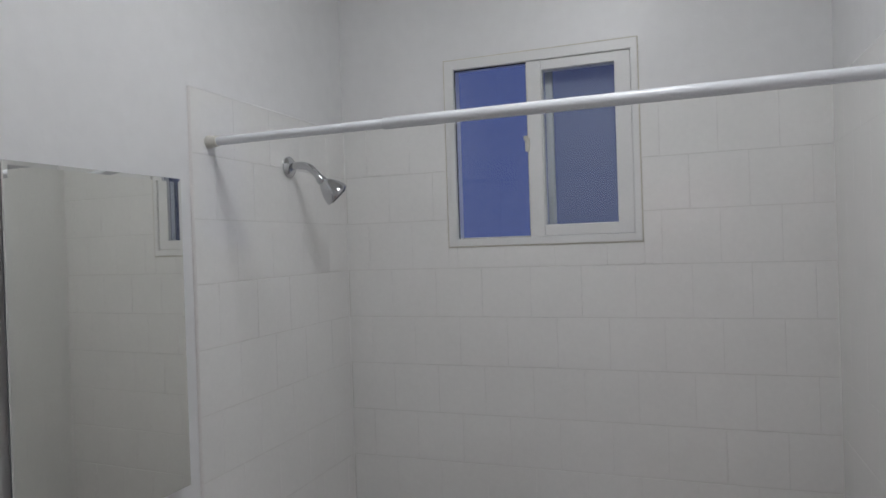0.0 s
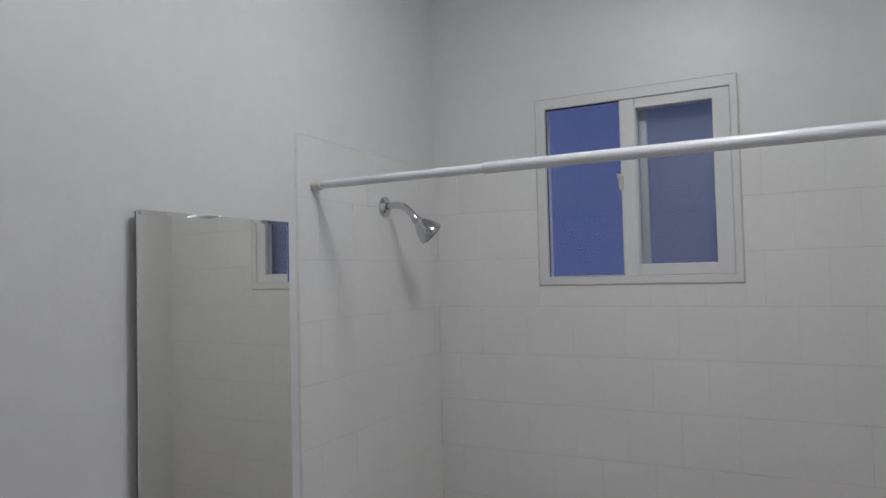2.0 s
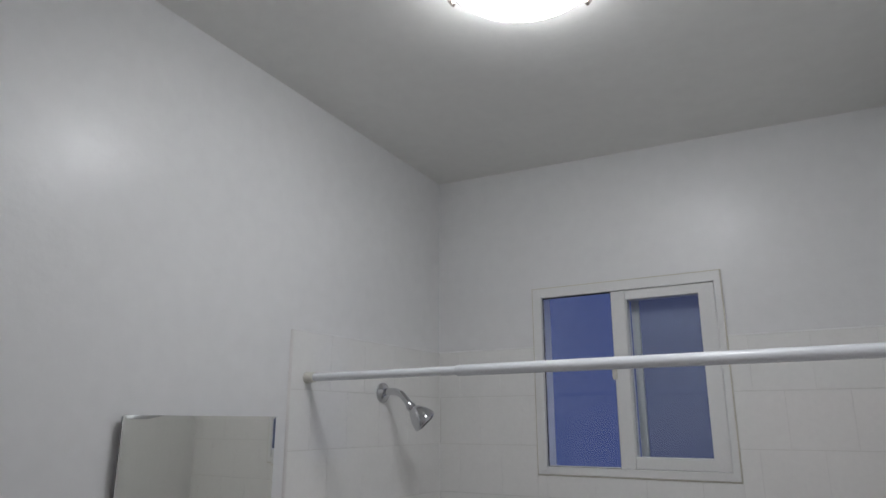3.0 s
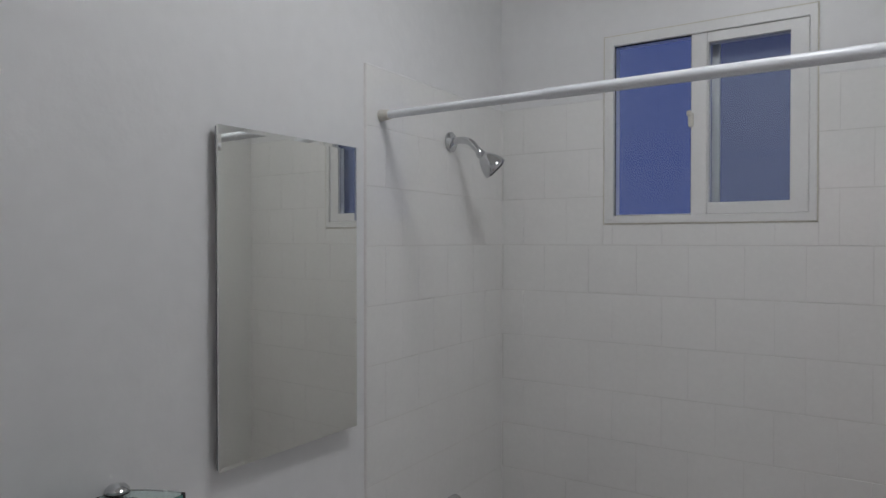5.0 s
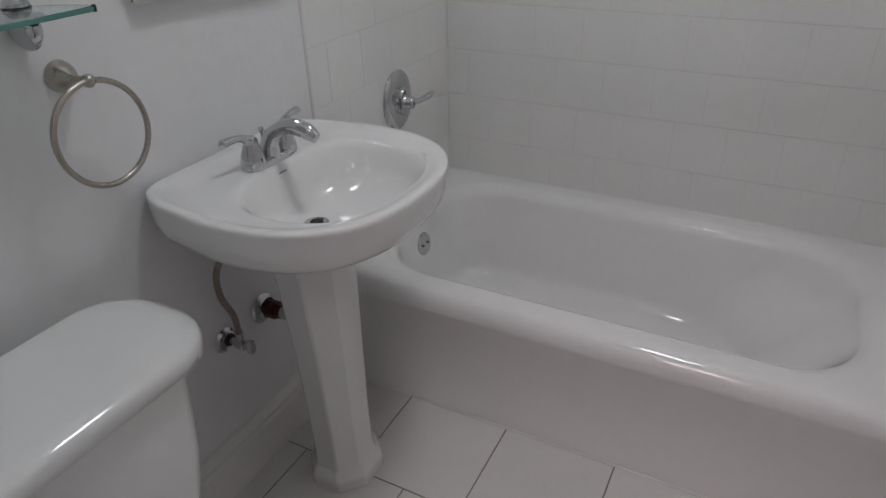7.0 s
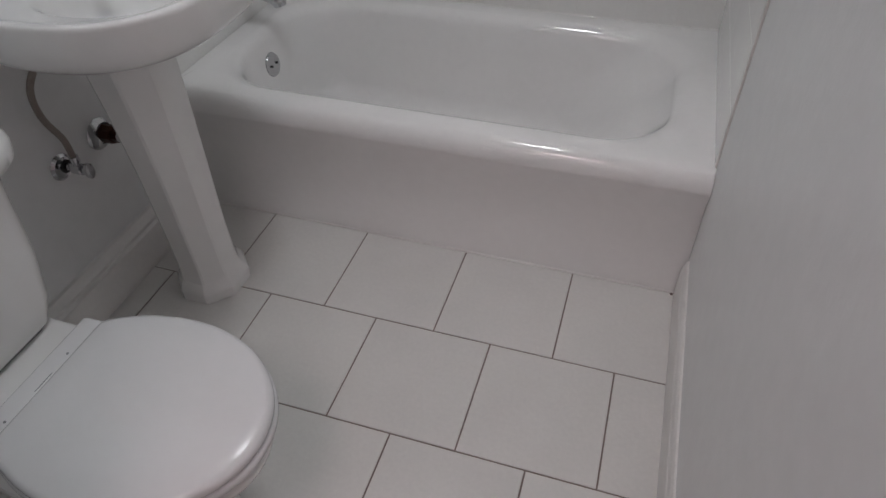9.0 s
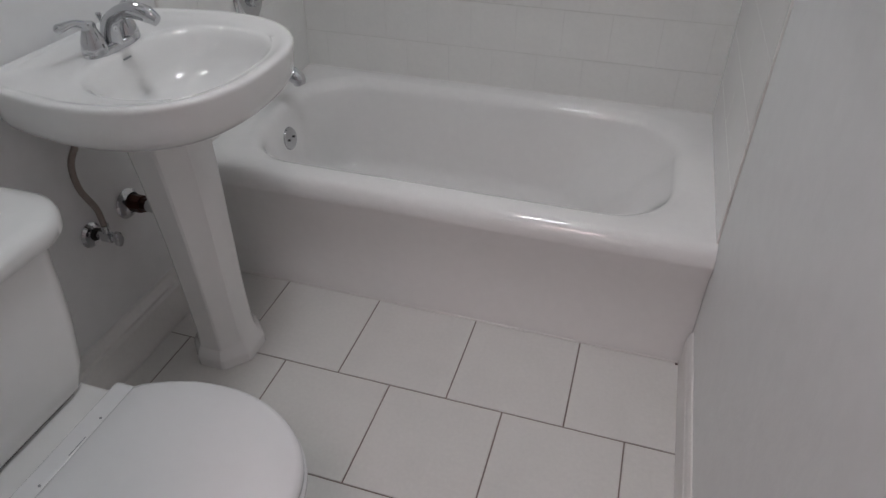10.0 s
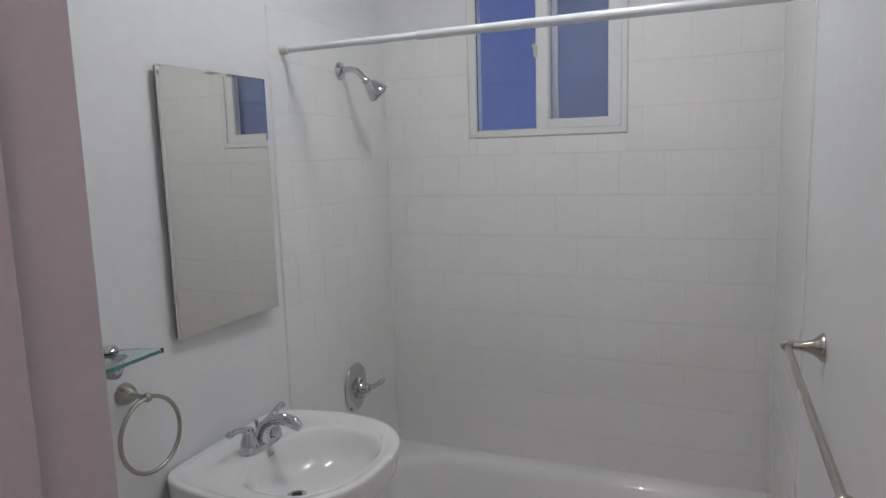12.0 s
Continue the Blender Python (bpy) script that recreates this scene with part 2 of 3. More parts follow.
for yy, sgn in ((HY0, -1),):
    a, b = sorted((yy, yy + sgn * 0.016))
    part("casing", box((DOOR_X0 - 0.08, a, 0), (DOOR_X0 - 0.015, b, DOOR_H + 0.08), 0.004), JAMB, door_frame, smooth=False)
    part("casing", box((DOOR_X1 + 0.015, a, 0), (DOOR_X1 + 0.08, b, DOOR_H + 0.08), 0.004), JAMB, door_frame, smooth=False)
    part("casing", box((DOOR_X0 - 0.015, a, DOOR_H + 0.015), (DOOR_X1 + 0.015, b, DOOR_H + 0.08), 0.004), JAMB, door_frame, smooth=False)


# baseboards with a small moulded top
def baseboard(name, p0, p1, out, height, thick):
    p0, p1, out = Vector(p0), Vector(p1), Vector(out)
    if thick > 0.03:
        prof = [(0, 0), (thick, 0), (thick * 0.97, 0.012), (thick * 0.62, height * 0.73), (thick * 0.48, height * 0.78), (thick * 0.48, height * 0.86), (thick * 0.3, height * 0.93), (thick * 0.15, height * 0.985), (0, height)]
    else:
        prof = [(0, 0), (thick, 0), (thick, height * 0.76), (thick * 0.80, height * 0.80), (thick * 0.80, height * 0.86), (thick * 0.6, height * 0.93), (thick * 0.3, height * 0.985), (0, height)]
    return part(name, loft([[p + out * a + Vector((0, 0, z)) for a, z in prof] for p in (p0, p1)]), TRIM, kind="structure", smooth=False,
                label="white painted moulded baseboard")


baseboard("baseboard", (0, -0.803, 0.001), (0, -DEPTH, 0.001), (1, 0, 0), 0.120, 0.060)
baseboard("baseboard", (W, -0.806, 0.001), (W, -DEPTH, 0.001), (-1, 0, 0), 0.125, 0.014)
baseboard("baseboard", (0.061, -DEPTH, 0.001), (DOOR_X0 - 0.016, -DEPTH, 0.001), (0, 1, 0), 0.125, 0.014)



def edge_fillet(x, out, za, zb, mat, label):
    """A sloping bead of caulk from the painted wall up to the tile's edge."""
    prof = [(x, -0.7640), (x + out * 0.0020, -0.7632), (x + out * 0.0047, -0.7588), (x + out * 0.0047, -0.7574), (x, -0.7574)]
    part("tile_edge_bead", loft([[Vector((px, py, z)) for px, py in prof] for z in (za, zb)]), mat, kind="structure", label=label)


edge_fillet(W - 0.0001, -1, 0.30, 0.80, EDGEC, "dingy caulk line at the tile edge")
edge_fillet(W - 0.0001, -1, 0.80, 2.089, TRIM, "pale caulk line at the tile edge")
edge_fillet(0.0001, 1, 0.36, 2.089, TRIM, "pale caulk line at the tile edge")
TOP_EDGE = [(0.0, 2.0930), (0.0040, 2.0900), (0.0047, 2.0888), (0.0, 2.0888)]
part("tile_edge_bead", loft([[Vector((px, y, pz)) for px, pz in TOP_EDGE] for y in (-0.757, -0.0005)]), PAINT, kind="structure", label="painted bead over the top tile row")
part("tile_edge_bead", loft([[Vector((W - px, y, pz)) for px, pz in TOP_EDGE] for y in (-0.757, -0.0005)]), PAINT, kind="structure", label="painted bead over the top tile row")
for xa, xb in ((0.0005, WIN[0] - 0.004), (WIN[1] + 0.004, W - 0.0005)):
    part("tile_edge_bead", loft([[Vector((x, -px, pz)) for px, pz in TOP_EDGE] for x in (xa, xb)]), PAINT, kind="structure", label="painted bead over the top tile row")
for cx in (0.0052, W - 0.0052):
    part("corner_caulk", tube([(cx, -0.0052, 0.388), (cx, -0.0052, 2.085)], 0.0022, 8), TILE, kind="structure", label="thin white caulk line in the tiled corner")
part("tub_wall_caulk", tube([(0.006, -0.0062, 0.3865), (W - 0.006, -0.0062, 0.3865)], 0.0030, 8), TILE, kind="structure", label="white caulk bead where tub meets tile")
part("tub_floor_caulk", tube([(0.062, -0.8015, 0.002), (W - 0.015, -0.8015, 0.002)], 0.0028, 8), TRIM, kind="structure", label="white caulk bead along the tub base")
part("dirt_spot", lathe([(0, 0.004), (0.002, 0.003)], Matrix.Translation((W - 0.019, -0.806, 0.0006)), 10), RUST, kind="structure", label="small dark spot in the floor corner")

# ---- window ----
window = tagged(new("window_1"), label="small white vinyl sliding window, closed, dusk behind it", kind="structure")
window.location = ((WIN[0] + WIN[1]) / 2, 0, WIN[2])
x0, x1, z0, z1 = WIN


def frame_bars(a0, a1, c0, c1, ya, yb, wl, wr, wb, wt, bevel=0.002):
    """A one-piece rectangular frame whose front is at ya and back at yb."""
    def loop(d, y, inner):
        if inner:
            return [Vector(p) for p in ((a0 + wl - d, y, c0 + wb - d), (a1 - wr + d, y, c0 + wb - d), (a1 - wr + d, y, c1 - wt + d), (a0 + wl - d, y, c1 - wt + d))]
        return [Vector(p) for p in ((a0 + d, y, c0 + d), (a1 - d, y, c0 + d), (a1 - d, y, c1 - d), (a0 + d, y, c1 - d))]
    rings = [loop(0, yb, False), loop(0, ya + bevel, False), loop(bevel, ya, False), loop(bevel, ya, True), loop(0, ya + bevel, True), loop(0, yb, True), loop(0, yb, False)]
    bm = loft(rings, False, False)
    bmesh.ops.remove_doubles(bm, verts=bm.verts, dist=1e-6)
    return bm


part("caulk_bead", frame_bars(x0 - 0.0025, x1 + 0.0025, z0 - 0.0025, z1 + 0.0025, -0.0075, -0.004, 0.005, 0.005, 0.005, 0.005, 0.001), CAULK, window, "thin yellowed bead of caulk", smooth=False)
part("window_frame", frame_bars(x0, x1, z0, z1, -0.009, 0.022, 0.032, 0.020, 0.024, 0.032), VINYL, window, smooth=False)
# thin dark border round the fixed pane, widest along the top
part("pane_border", frame_bars(x0 + 0.0322, 0.6448, z0 + 0.0242, z1 - 0.0322, 0.0005, 0.0028, 0.0025, 0.001, 0.001, 0.0035, 0.0003), DARK, window, smooth=False)
part("fixed_sash_lip", box((x0 + 0.015, -0.0125, z0 + 0.012), (x0 + 0.0322, -0.0088, z1 - 0.018), 0.0012), VINYL, window, smooth=False)
part("meeting_stile", box((0.645, -0.004, z0 + 0.024), (0.690, 0.042, z1 - 0.032), 0.0025), VINYL, window, smooth=False)
part("sash", frame_bars(0.6905, x1 - 0.0205, z0 + 0.0245, z1 - 0.0325, -0.003, 0.036, 0.004, 0.047, 0.035, 0.030, 0.002), VINYL, window, smooth=False)
part("fixed_bead", frame_bars(x0 + 0.0325, 0.6445, z0 + 0.0245, z1 - 0.0325, 0.0030, 0.015, 0.002, 0.002, 0.003, 0.002, 0.0005), VINYL, window, smooth=False)
pane = part("pane", box((x0 + 0.0347, 0.0055, z0 + 0.0278), (0.6423, 0.0095, z1 - 0.0347)), GLASS, window, smooth=False)
pane.visible_shadow = False
pane = part("pane", box((0.6947, 0.012, z0 + 0.0597), (x1 - 0.0677, 0.016, z1 - 0.0627)), GLASS, window, smooth=False)
pane.visible_shadow = False
lt = box((0.6365, -0.011, 1.975), (0.652, 0.004, 2.018), 0.004, 3)
lt = box((0.6335, -0.015, 2.008), (0.646, -0.006, 2.024), 0.003, 2, bm=lt)
part("latch", lt, CAPR, window, "small worn white latch")
part("screen_frame", frame_bars(0.691, x1 - 0.03, z0 + 0.030, z1 - 0.036, 0.060, 0.072, 0.025, 0.010, 0.012, 0.012, 0.002), SCREENF, window, "pale aluminium insect screen frame", smooth=False)
scr = bmesh.new()
a, b, c, d = (scr.verts.new(p) for p in ((0.718, 0.066, z0 + 0.042), (x1 - 0.04, 0.066, z0 + 0.042), (x1 - 0.04, 0.066, z1 - 0.048), (0.718, 0.066, z1 - 0.048)))
scr.faces.new((a, b, c, d))
part("screen_mesh", scr, SCREEN, window, "fine grey insect mesh", smooth=False)

# ---- ceiling light ----
lx, ly, lz = LAMP_AT
lamp = thing("ceiling_light", (lx, ly, lz), "round white glass ceiling light, lit, with small metal clips", "ceiling light")
down = Matrix.Translation((lx, ly, lz)) @ Matrix.Rotation(math.pi, 4, "X")
part("base_pan", lathe([(0.0005, 0.11), (0.018, 0.112), (0.022, 0.10)], down, 48), VINYL, lamp)
dome = [(0.024, 0.162)] + [(0.024 + 0.055 * math.sin(a), 0.164 * math.cos(a)) for a in np.linspace(0.12, 1.5, 14)]
part("glass_shade", lathe(dome, down, 64), LAMPG, lamp, "glowing white glass bowl")
ringp = [(lx + 0.1665 * math.cos(a), ly + 0.1665 * math.sin(a), lz - 0.026) for a in np.linspace(0, 2 * math.pi, 65)[:-1]]
part("trim_ring", tube(ringp, 0.0035, 8, closed=True), NICKEL, lamp)
for a in (math.radians(60), math.radians(180), math.radians(300)):
    c, s = math.cos(a), math.sin(a)
    pts = [(lx + r * c, ly + r * s, lz - h) for r, h in ((0.105, 0.012), (0.168, 0.016), (0.175, 0.03), (0.164, 0.048))]
    part("clip", tube(smooth_path(pts, 4), 0.005, 8), NICKEL, lamp)

# unseen fill light added in the hall behind the camera, shaped as a bowl
hall = thing("hall_fill_light", (1.0, -2.75, 2.5), "unseen fill light added in the hallway, a round glowing bowl", "ceiling light")
hd0 = Matrix.Translation((1.0, -2.75, 2.5)) @ Matrix.Rotation(math.pi, 4, "X")
part("base_pan", lathe([(0.0005, 0.12), (0.02, 0.125)], hd0, 40), VINYL, hall)
part("fill_bowl", lathe([(0.021, 0.235), (0.035, 0.24), (0.065, 0.20), (0.085, 0.13), (0.092, 0.001)], hd0, 48), HALL_FILL, hall)

# ---- bathtub ----
TUB_Z = 0.385
tub = thing("bathtub", (W / 2, -0.4, 0), "white enamelled alcove bathtub with a plain apron, empty", "bathtub")


def rect_ring(a0, a1, b0, b1, z, rad, n=30):
    """A rounded rectangle with 4n points."""
    ring = []
    for cx, cy, st in ((a1 - rad, b1 - rad, 0), (a0 + rad, b1 - rad, 90), (a0 + rad, b0 + rad, 180), (a1 - rad, b0 + rad, 270)):
        for k in range(n):
            a = radians(st + 90 * k / (n - 1))
            ring.append(Vector((cx + rad * math.cos(a), cy + rad * math.sin(a), z)))
    return ring


def mix_ring(a, b, t):
    return [p.lerp(q, t) for p, q in zip(a, b)]


G = 0.0004
rings = [rect_ring(G, W - G, -0.800, -G, 0.001, 0.002), rect_ring(G, W - G, -0.800, -G, 0.03, 0.002), rect_ring(G, W - G, -0.792, -G, 0.05, 0.002), rect_ring(G, W - G, -0.790, -G, 0.29, 0.002)]
for a in np.linspace(0, 90, 10):
    r = 0.042
    rings.append(rect_ring(G, W - G, -0.805 + r - r * math.cos(radians(a)) * 1.0, -G, TUB_Z - r * 1.3 + r * 1.3 * math.sin(radians(a)), 0.002))
top = rect_ring(0.060, W - 0.045, -0.722, -0.055, TUB_Z, 0.20)
rings.append(mix_ring(rings[-1], top, 0.5))
rings[-1] = [Vector((p.x, p.y, TUB_Z + 0.001)) for p in rings[-1]]
rings.append(top)
for dz, d in ((0.0010, 0.006), (0.0035, 0.014), (0.009, 0.025), (0.018, 0.035), (0.032, 0.042), (0.048, 0.046)):
    rings.append(rect_ring(0.060 + d * 0.8, W - 0.045 - d * 1.6, -0.722 + d, -0.055 - d, TUB_Z - dz, 0.20))
for f, rr in ((0.3, 0.20), (0.6, 0.20), (0.80, 0.19), (1.0, 0.18)):
    rings.append(rect_ring(0.097 + 0.04 * f, W - 0.119 - 0.23 * f, -0.676 + 0.026 * f, -0.101 - 0.051 * f, TUB_Z - 0.048 - 0.223 * f, rr))
for d, dz, rr in ((0.010, 0.288, 0.175), (0.025, 0.304, 0.165), (0.048, 0.317, 0.15), (0.080, 0.326, 0.13), (0.120, 0.330, 0.10)):
    rings.append(rect_ring(0.137 + d * 0.9, W - 0.349 - d, -0.650 + d, -0.152 - d, TUB_Z - dz, rr))
part("tub_shell", loft(rings), ENAMEL, tub, angle=60)
ov = axis((0.1025, -0.395, 0.275), (1, 0, 0.154))
part("overflow_plate", lathe([(0, 0.040), (0.006, 0.040), (0.010, 0.037), (0.012, 0.0)], ov, 32), CHROME, tub, "round chrome overflow plate")
for dx in (0.016, -0.016):
    part("screw", lathe([(0.011, 0.004), (0.015, 0.004), (0.016, 0.001)], ov @ Matrix.Translation((dx, 0.0, 0)), 10), DARK, tub)
part("tub_drain", lathe([(0, 0.03), (0.004, 0.03), (0.006, 0.02), (0.006, 0.0)], Matrix.Translation((0.30, -0.40, 0.0545)), 24), CHROME, tub)

# ---- tub fittings ----
spout = thing("tub_spout", (0.005, -0.345, 0.49), "chrome bathtub filler spout on the tiled wall", "tap")
sp = tube(smooth_path([(0.0046, -0.345, 0.497), (0.06, -0.345, 0.499), (0.11, -0.345, 0.494), (0.14, -0.345, 0.478), (0.147, -0.345, 0.458)], 6), [0.024, 0.026, 0.027, 0.025, 0.020], 20)
part("spout_body", sp, CHROME, spout)

valve = thing("shower_valve", (0.005, -0.352, 0.745), "oval chrome shower valve with a lever handle on white tile", "shower tap")
plate = loft([outline(0, 0, 0.080 * s, 0.094 * s, z, 2.15, 48) for z, s in ((0, 0.98), (0.004, 1.0), (0.009, 0.97), (0.014, 0.86), (0.017, 0.5))])
toX = Matrix.Translation((0.0046, -0.352, 0.745)) @ Matrix(((0, 0, 1, 0), (1, 0, 0, 0), (0, 1, 0, 0), (0, 0, 0, 1)))
bmesh.ops.transform(plate, matrix=toX, verts=plate.verts)
part("escutcheon", plate, CHROME, valve)
sleeve = loft([outline(0, 0, 0.026 * s, 0.043 * s, z, 2.4, 40) for z, s in ((0.014, 1.0), (0.030, 0.98), (0.034, 0.9), (0.035, 0.6))])
bmesh.ops.transform(sleeve, matrix=toX, verts=sleeve.verts)
part("trim_sleeve", sleeve, CHROME, valve)
part("hub", lathe([(0.016, 0.030), (0.022, 0.027), (0.04, 0.022), (0.044, 0.019), (0.06, 0.019), (0.064, 0.016), (0.066, 0)], axis((0.0046, -0.352, 0.745), (1, 0, 0)), 28), CHROME, valve)
part("lever", tube(smooth_path([(0.062, -0.349, 0.744), (0.074, -0.325, 0.746), (0.084, -0.297, 0.751), (0.094, -0.270, 0.760)], 6), [0.013, 0.012, 0.011, 0.012, 0.0125, 0.007], 14, 0.75), CHROME, valve)

shower = thing("shower_fitting", (0.005, -0.351, 1.937), "small chrome shower head on a bent arm from tiled wall", "shower head")
part("flange", lathe([(0, 0.031), (0.005, 0.031), (0.011, 0.025), (0.016, 0.014), (0.018, 0.0)], axis((0.0046, -0.351, 1.937), (1, 0, 0)), 32), CHROME, shower)
arm_pts = smooth_path([(0.006, -0.351, 1.937), (0.045, -0.351, 1.940), (0.075, -0.351, 1.932), (0.100, -0.352, 1.910), (0.112, -0.352, 1.893)], 6)
part("shower_arm", tube(arm_pts, 0.0108, 16), CHROME, shower)
hd = axis((0.107, -0.352, 1.899), (0.60, 0.37, -0.70))
part("collar", lathe([(0, 0.013), (0.01, 0.015), (0.018, 0.013), (0.02, 0)], hd, 24), CHROME, shower)
part("spray_head", lathe([(0.016, 0.014), (0.024, 0.021), (0.044, 0.032), (0.062, 0.0385), (0.071, 0.0395), (0.075, 0.037), (0.075, 0)], hd, 32), CHROME, shower)
part("spray_face", lathe([(0.0752, 0.029), (0.0782, 0.026), (0.0782, 0)], hd, 28), SPRAY, shower)

# curtain rod
rod = thing("shower_curtain_rod", (W / 2, -0.698, 1.957), "white telescoping shower curtain rod with cream rubber ends", "curtain rod")
ROD_L, ROD_R = (0.0, -0.698, 1.9645), (W, -0.698, 1.967)


def rod_at(x):
    return Vector(ROD_L).lerp(Vector(ROD_R), x / W)


part("thin_tube", tube([rod_at(0.02), rod_at(0.60)], 0.0108, 24), RODP, rod)
part("thick_tube", tube([rod_at(x) for x in (0.475, 0.477, W - 0.02)], [0.0114, 0.0130, 0.0134], 24), RODP, rod)
for x, w in ((0.0046, 1), (W - 0.0046, -1)):
    part("rubber_end", lathe([(0, 0.0160), (0.006, 0.0160), (0.011, 0.0140), (0.028, 0.0135), (0.029, 0.011)], axis(rod_at(x), (w, 0, 0)), 24), CAPR, rod)

# ---- medicine cabinet with a mirror door ----
cab = thing("medicine_cabinet", (0.0, -1.037, 1.17), "frameless mirror-fronted medicine cabinet on the white wall", "mirror cabinet")
MY0, MY1, MZ0, MZ1 = -1.238, -0.832, 1.175, 1.861
part("cabinet_body", box((0.0005, MY0 + 0.012, MZ0 + 0.01), (0.009, MY1 - 0.012, MZ1 - 0.01), 0.002), VINYL, cab)
tilt = Matrix.Translation((0.010, MY0, 0)) @ Matrix.Rotation(radians(-1.42), 4, "Z")
bk = box((0.000, 0.003, MZ0 + 0.002), (0.009, MY1 - MY0 - 0.003, MZ1 - 0.002), 0.001)
bmesh.ops.transform(bk, matrix=tilt, verts=bk.verts)
door = part("door_back", bk, STEEL, cab, "steel back of the mirror door")
MW = MY1 - MY0
mr = loft([[Vector((x, g + a * (MW - 2 * g), MZ0 + g + b * (MZ1 - MZ0 - 2 * g))) for a, b in ((0, 0), (1, 0), (1, 1), (0, 1))] for x, g in ((0.0093, 0.0), (0.0131, 0.0), (0.0133, 0.0002), (0.0138, 0.0080))])
bmesh.ops.transform(mr, matrix=tilt, verts=mr.verts)
part("mirror_door", mr, MIRROR, cab, "mirror glass with a narrow bevel, slightly ajar", smooth=False)

# ---- glass shelf ----
shelf = thing("glass_shelf", (0.0, -1.66, 1.2), "clear glass shelf with green edges on chrome clamps", "shelf")
SY0, SY1, SZ = -1.93, -1.385, 1.196
prof = [(0.012, SY0 + 0.02), (0.085, SY0 + 0.006), (0.115, SY0), (0.122, SY0 + 0.008), (0.128, SY0 + 0.1), (0.129, (SY0 + SY1) / 2), (0.127, SY1 - 0.1), (0.122, SY1 - 0.008), (0.113, SY1), (0.085, SY1 - 0.010), (0.05, SY1 - 0.026), (0.012, SY1 - 0.052)]
part("glass_plate", loft([[Vector((x, y, z)) for x, y in prof] for z in (SZ, SZ + 0.008)]), SHELFG, shelf, smooth=False)
cx0, cy0 = 0.06, (SY0 + SY1) / 2
edge_bm = bmesh.new()
ea = [[edge_bm.verts.new(Vector((x + (0.0006 if x > 0.02 else 0), y + (0.0006 if y > cy0 else -0.0006), z))) for x, y in prof[:12]] for z in (SZ + 0.0006, SZ + 0.0074)]
for i in range(11):
    edge_bm.faces.new((ea[0][i], ea[0][i + 1], ea[1][i + 1], ea[1][i]))
bmesh.ops.solidify(edge_bm, geom=edge_bm.faces[:], thickness=0.0012)
EDGE = material("green_cut_glass", (0.20, 0.50, 0.45), 0.12, coat=0.6)
part("cut_edge", edge_bm, EDGE, shelf, "green polished glass edge", smooth=False)
part("corner_bump", lathe([(0, 0.0035), (0.010, 0.0035)], Matrix.Translation((0.119, SY1 - 0.004, SZ - 0.001)), 12), DARK, shelf, "small dark glass corner stop")
for y in (-1.448, -1.87):
    part("clamp_pad", lathe([(0, 0.0180), (0.0035, 0.0180)], Matrix.Translation((0.051, y, SZ - 0.0095)), 24), DARK, shelf)
    part("clamp_top", lathe([(0, 0.020), (0.006, 0.020), (0.013, 0.014), (0.016, 0.0)], Matrix.Translation((0.022, y, SZ + 0.0085)), 24), CHROME, shelf)
    part("clamp_pad", lathe([(0, 0.0205), (0.0022, 0.0205)], Matrix.Translation((0.022, y, SZ + 0.0081)), 24), DARK, shelf)
    body = bmesh.new()
    bmesh.ops.create_uvsphere(body, u_segments=24, v_segments=14, radius=1)
    for v in body.verts:
        v.co = Vector((max(0.0006, 0.026 + v.co.x * 0.034), y + v.co.y * 0.0185, SZ - 0.020 + v.co.z * (0.036 if v.co.z < 0 else 0.0185)))
    part("clamp_body", body, CHROME, shelf, "rounded chrome shelf clamp")

# ---- towel ring ----
tr = thing("towel_ring", (0.0, -1.402, 1.087), "brushed nickel towel ring hanging from a round post", "towel ring")
flare = [(0, 0.026), (0.003, 0.027), (0.006, 0.026), (0.012, 0.0245), (0.021, 0.0205), (0.029, 0.015), (0.035, 0.010), (0.042, 0.0072), (0.052, 0.006), (0.066, 0.006)]
part("post", lathe(flare, axis((0.0006, -1.402, 1.087), (1, 0, 0)), 32), NICKEL, tr)
ball = [(-0.0112 * math.cos(a), 0.0112 * math.sin(a) + 0.0001) for a in np.linspace(0, math.pi, 12)]
part("knuckle", lathe(ball, axis((0.074, -1.402, 1.087), (1, 0, 0)), 20), NICKEL, tr)
RR = 0.087
rp = [(0.076 + 0.010 * (1 - math.cos(a)) / 2, -1.406 + RR * math.sin(a), 1.087 - RR + RR * math.cos(a)) for a in np.linspace(0, 2 * math.pi, 73)[:-1]]
part("ring", tube(rp, 0.0052, 12, closed=True, up=(1, 0, 0)), NICKEL, tr)

# ---- towel bar ----
tb = thing("towel_bar", (W, -1.40, 1.23), "brushed nickel towel bar on two flared posts", "towel bar")
for y in (-1.078, -1.716):
    part("post", lathe([(0, 0.028), (0.003, 0.028), (0.008, 0.024), (0.018, 0.0155), (0.032, 0.010), (0.046, 0.0075), (0.060, 0.0065)], axis((W - 0.0006, y, 1.232), (-1, 0, 0)), 32), NICKEL, tb)
    part("end_knob", lathe([(a * 1.1, r * 1.1) for a, r in ball], axis((W - 0.064, y, 1.232), (-1, 0, 0)), 20), NICKEL, tb)
part("bar", tube([(W - 0.064, -1.082, 1.232), (W - 0.064, -1.712, 1.232)], 0.0060, 20), NICKEL, tb)

# ---- pedestal sink ----
sink = thing("pedestal_sink", (0.24, -1.085, 0), "white porcelain pedestal sink with a rounded front", "sink")
SYC = -1.085


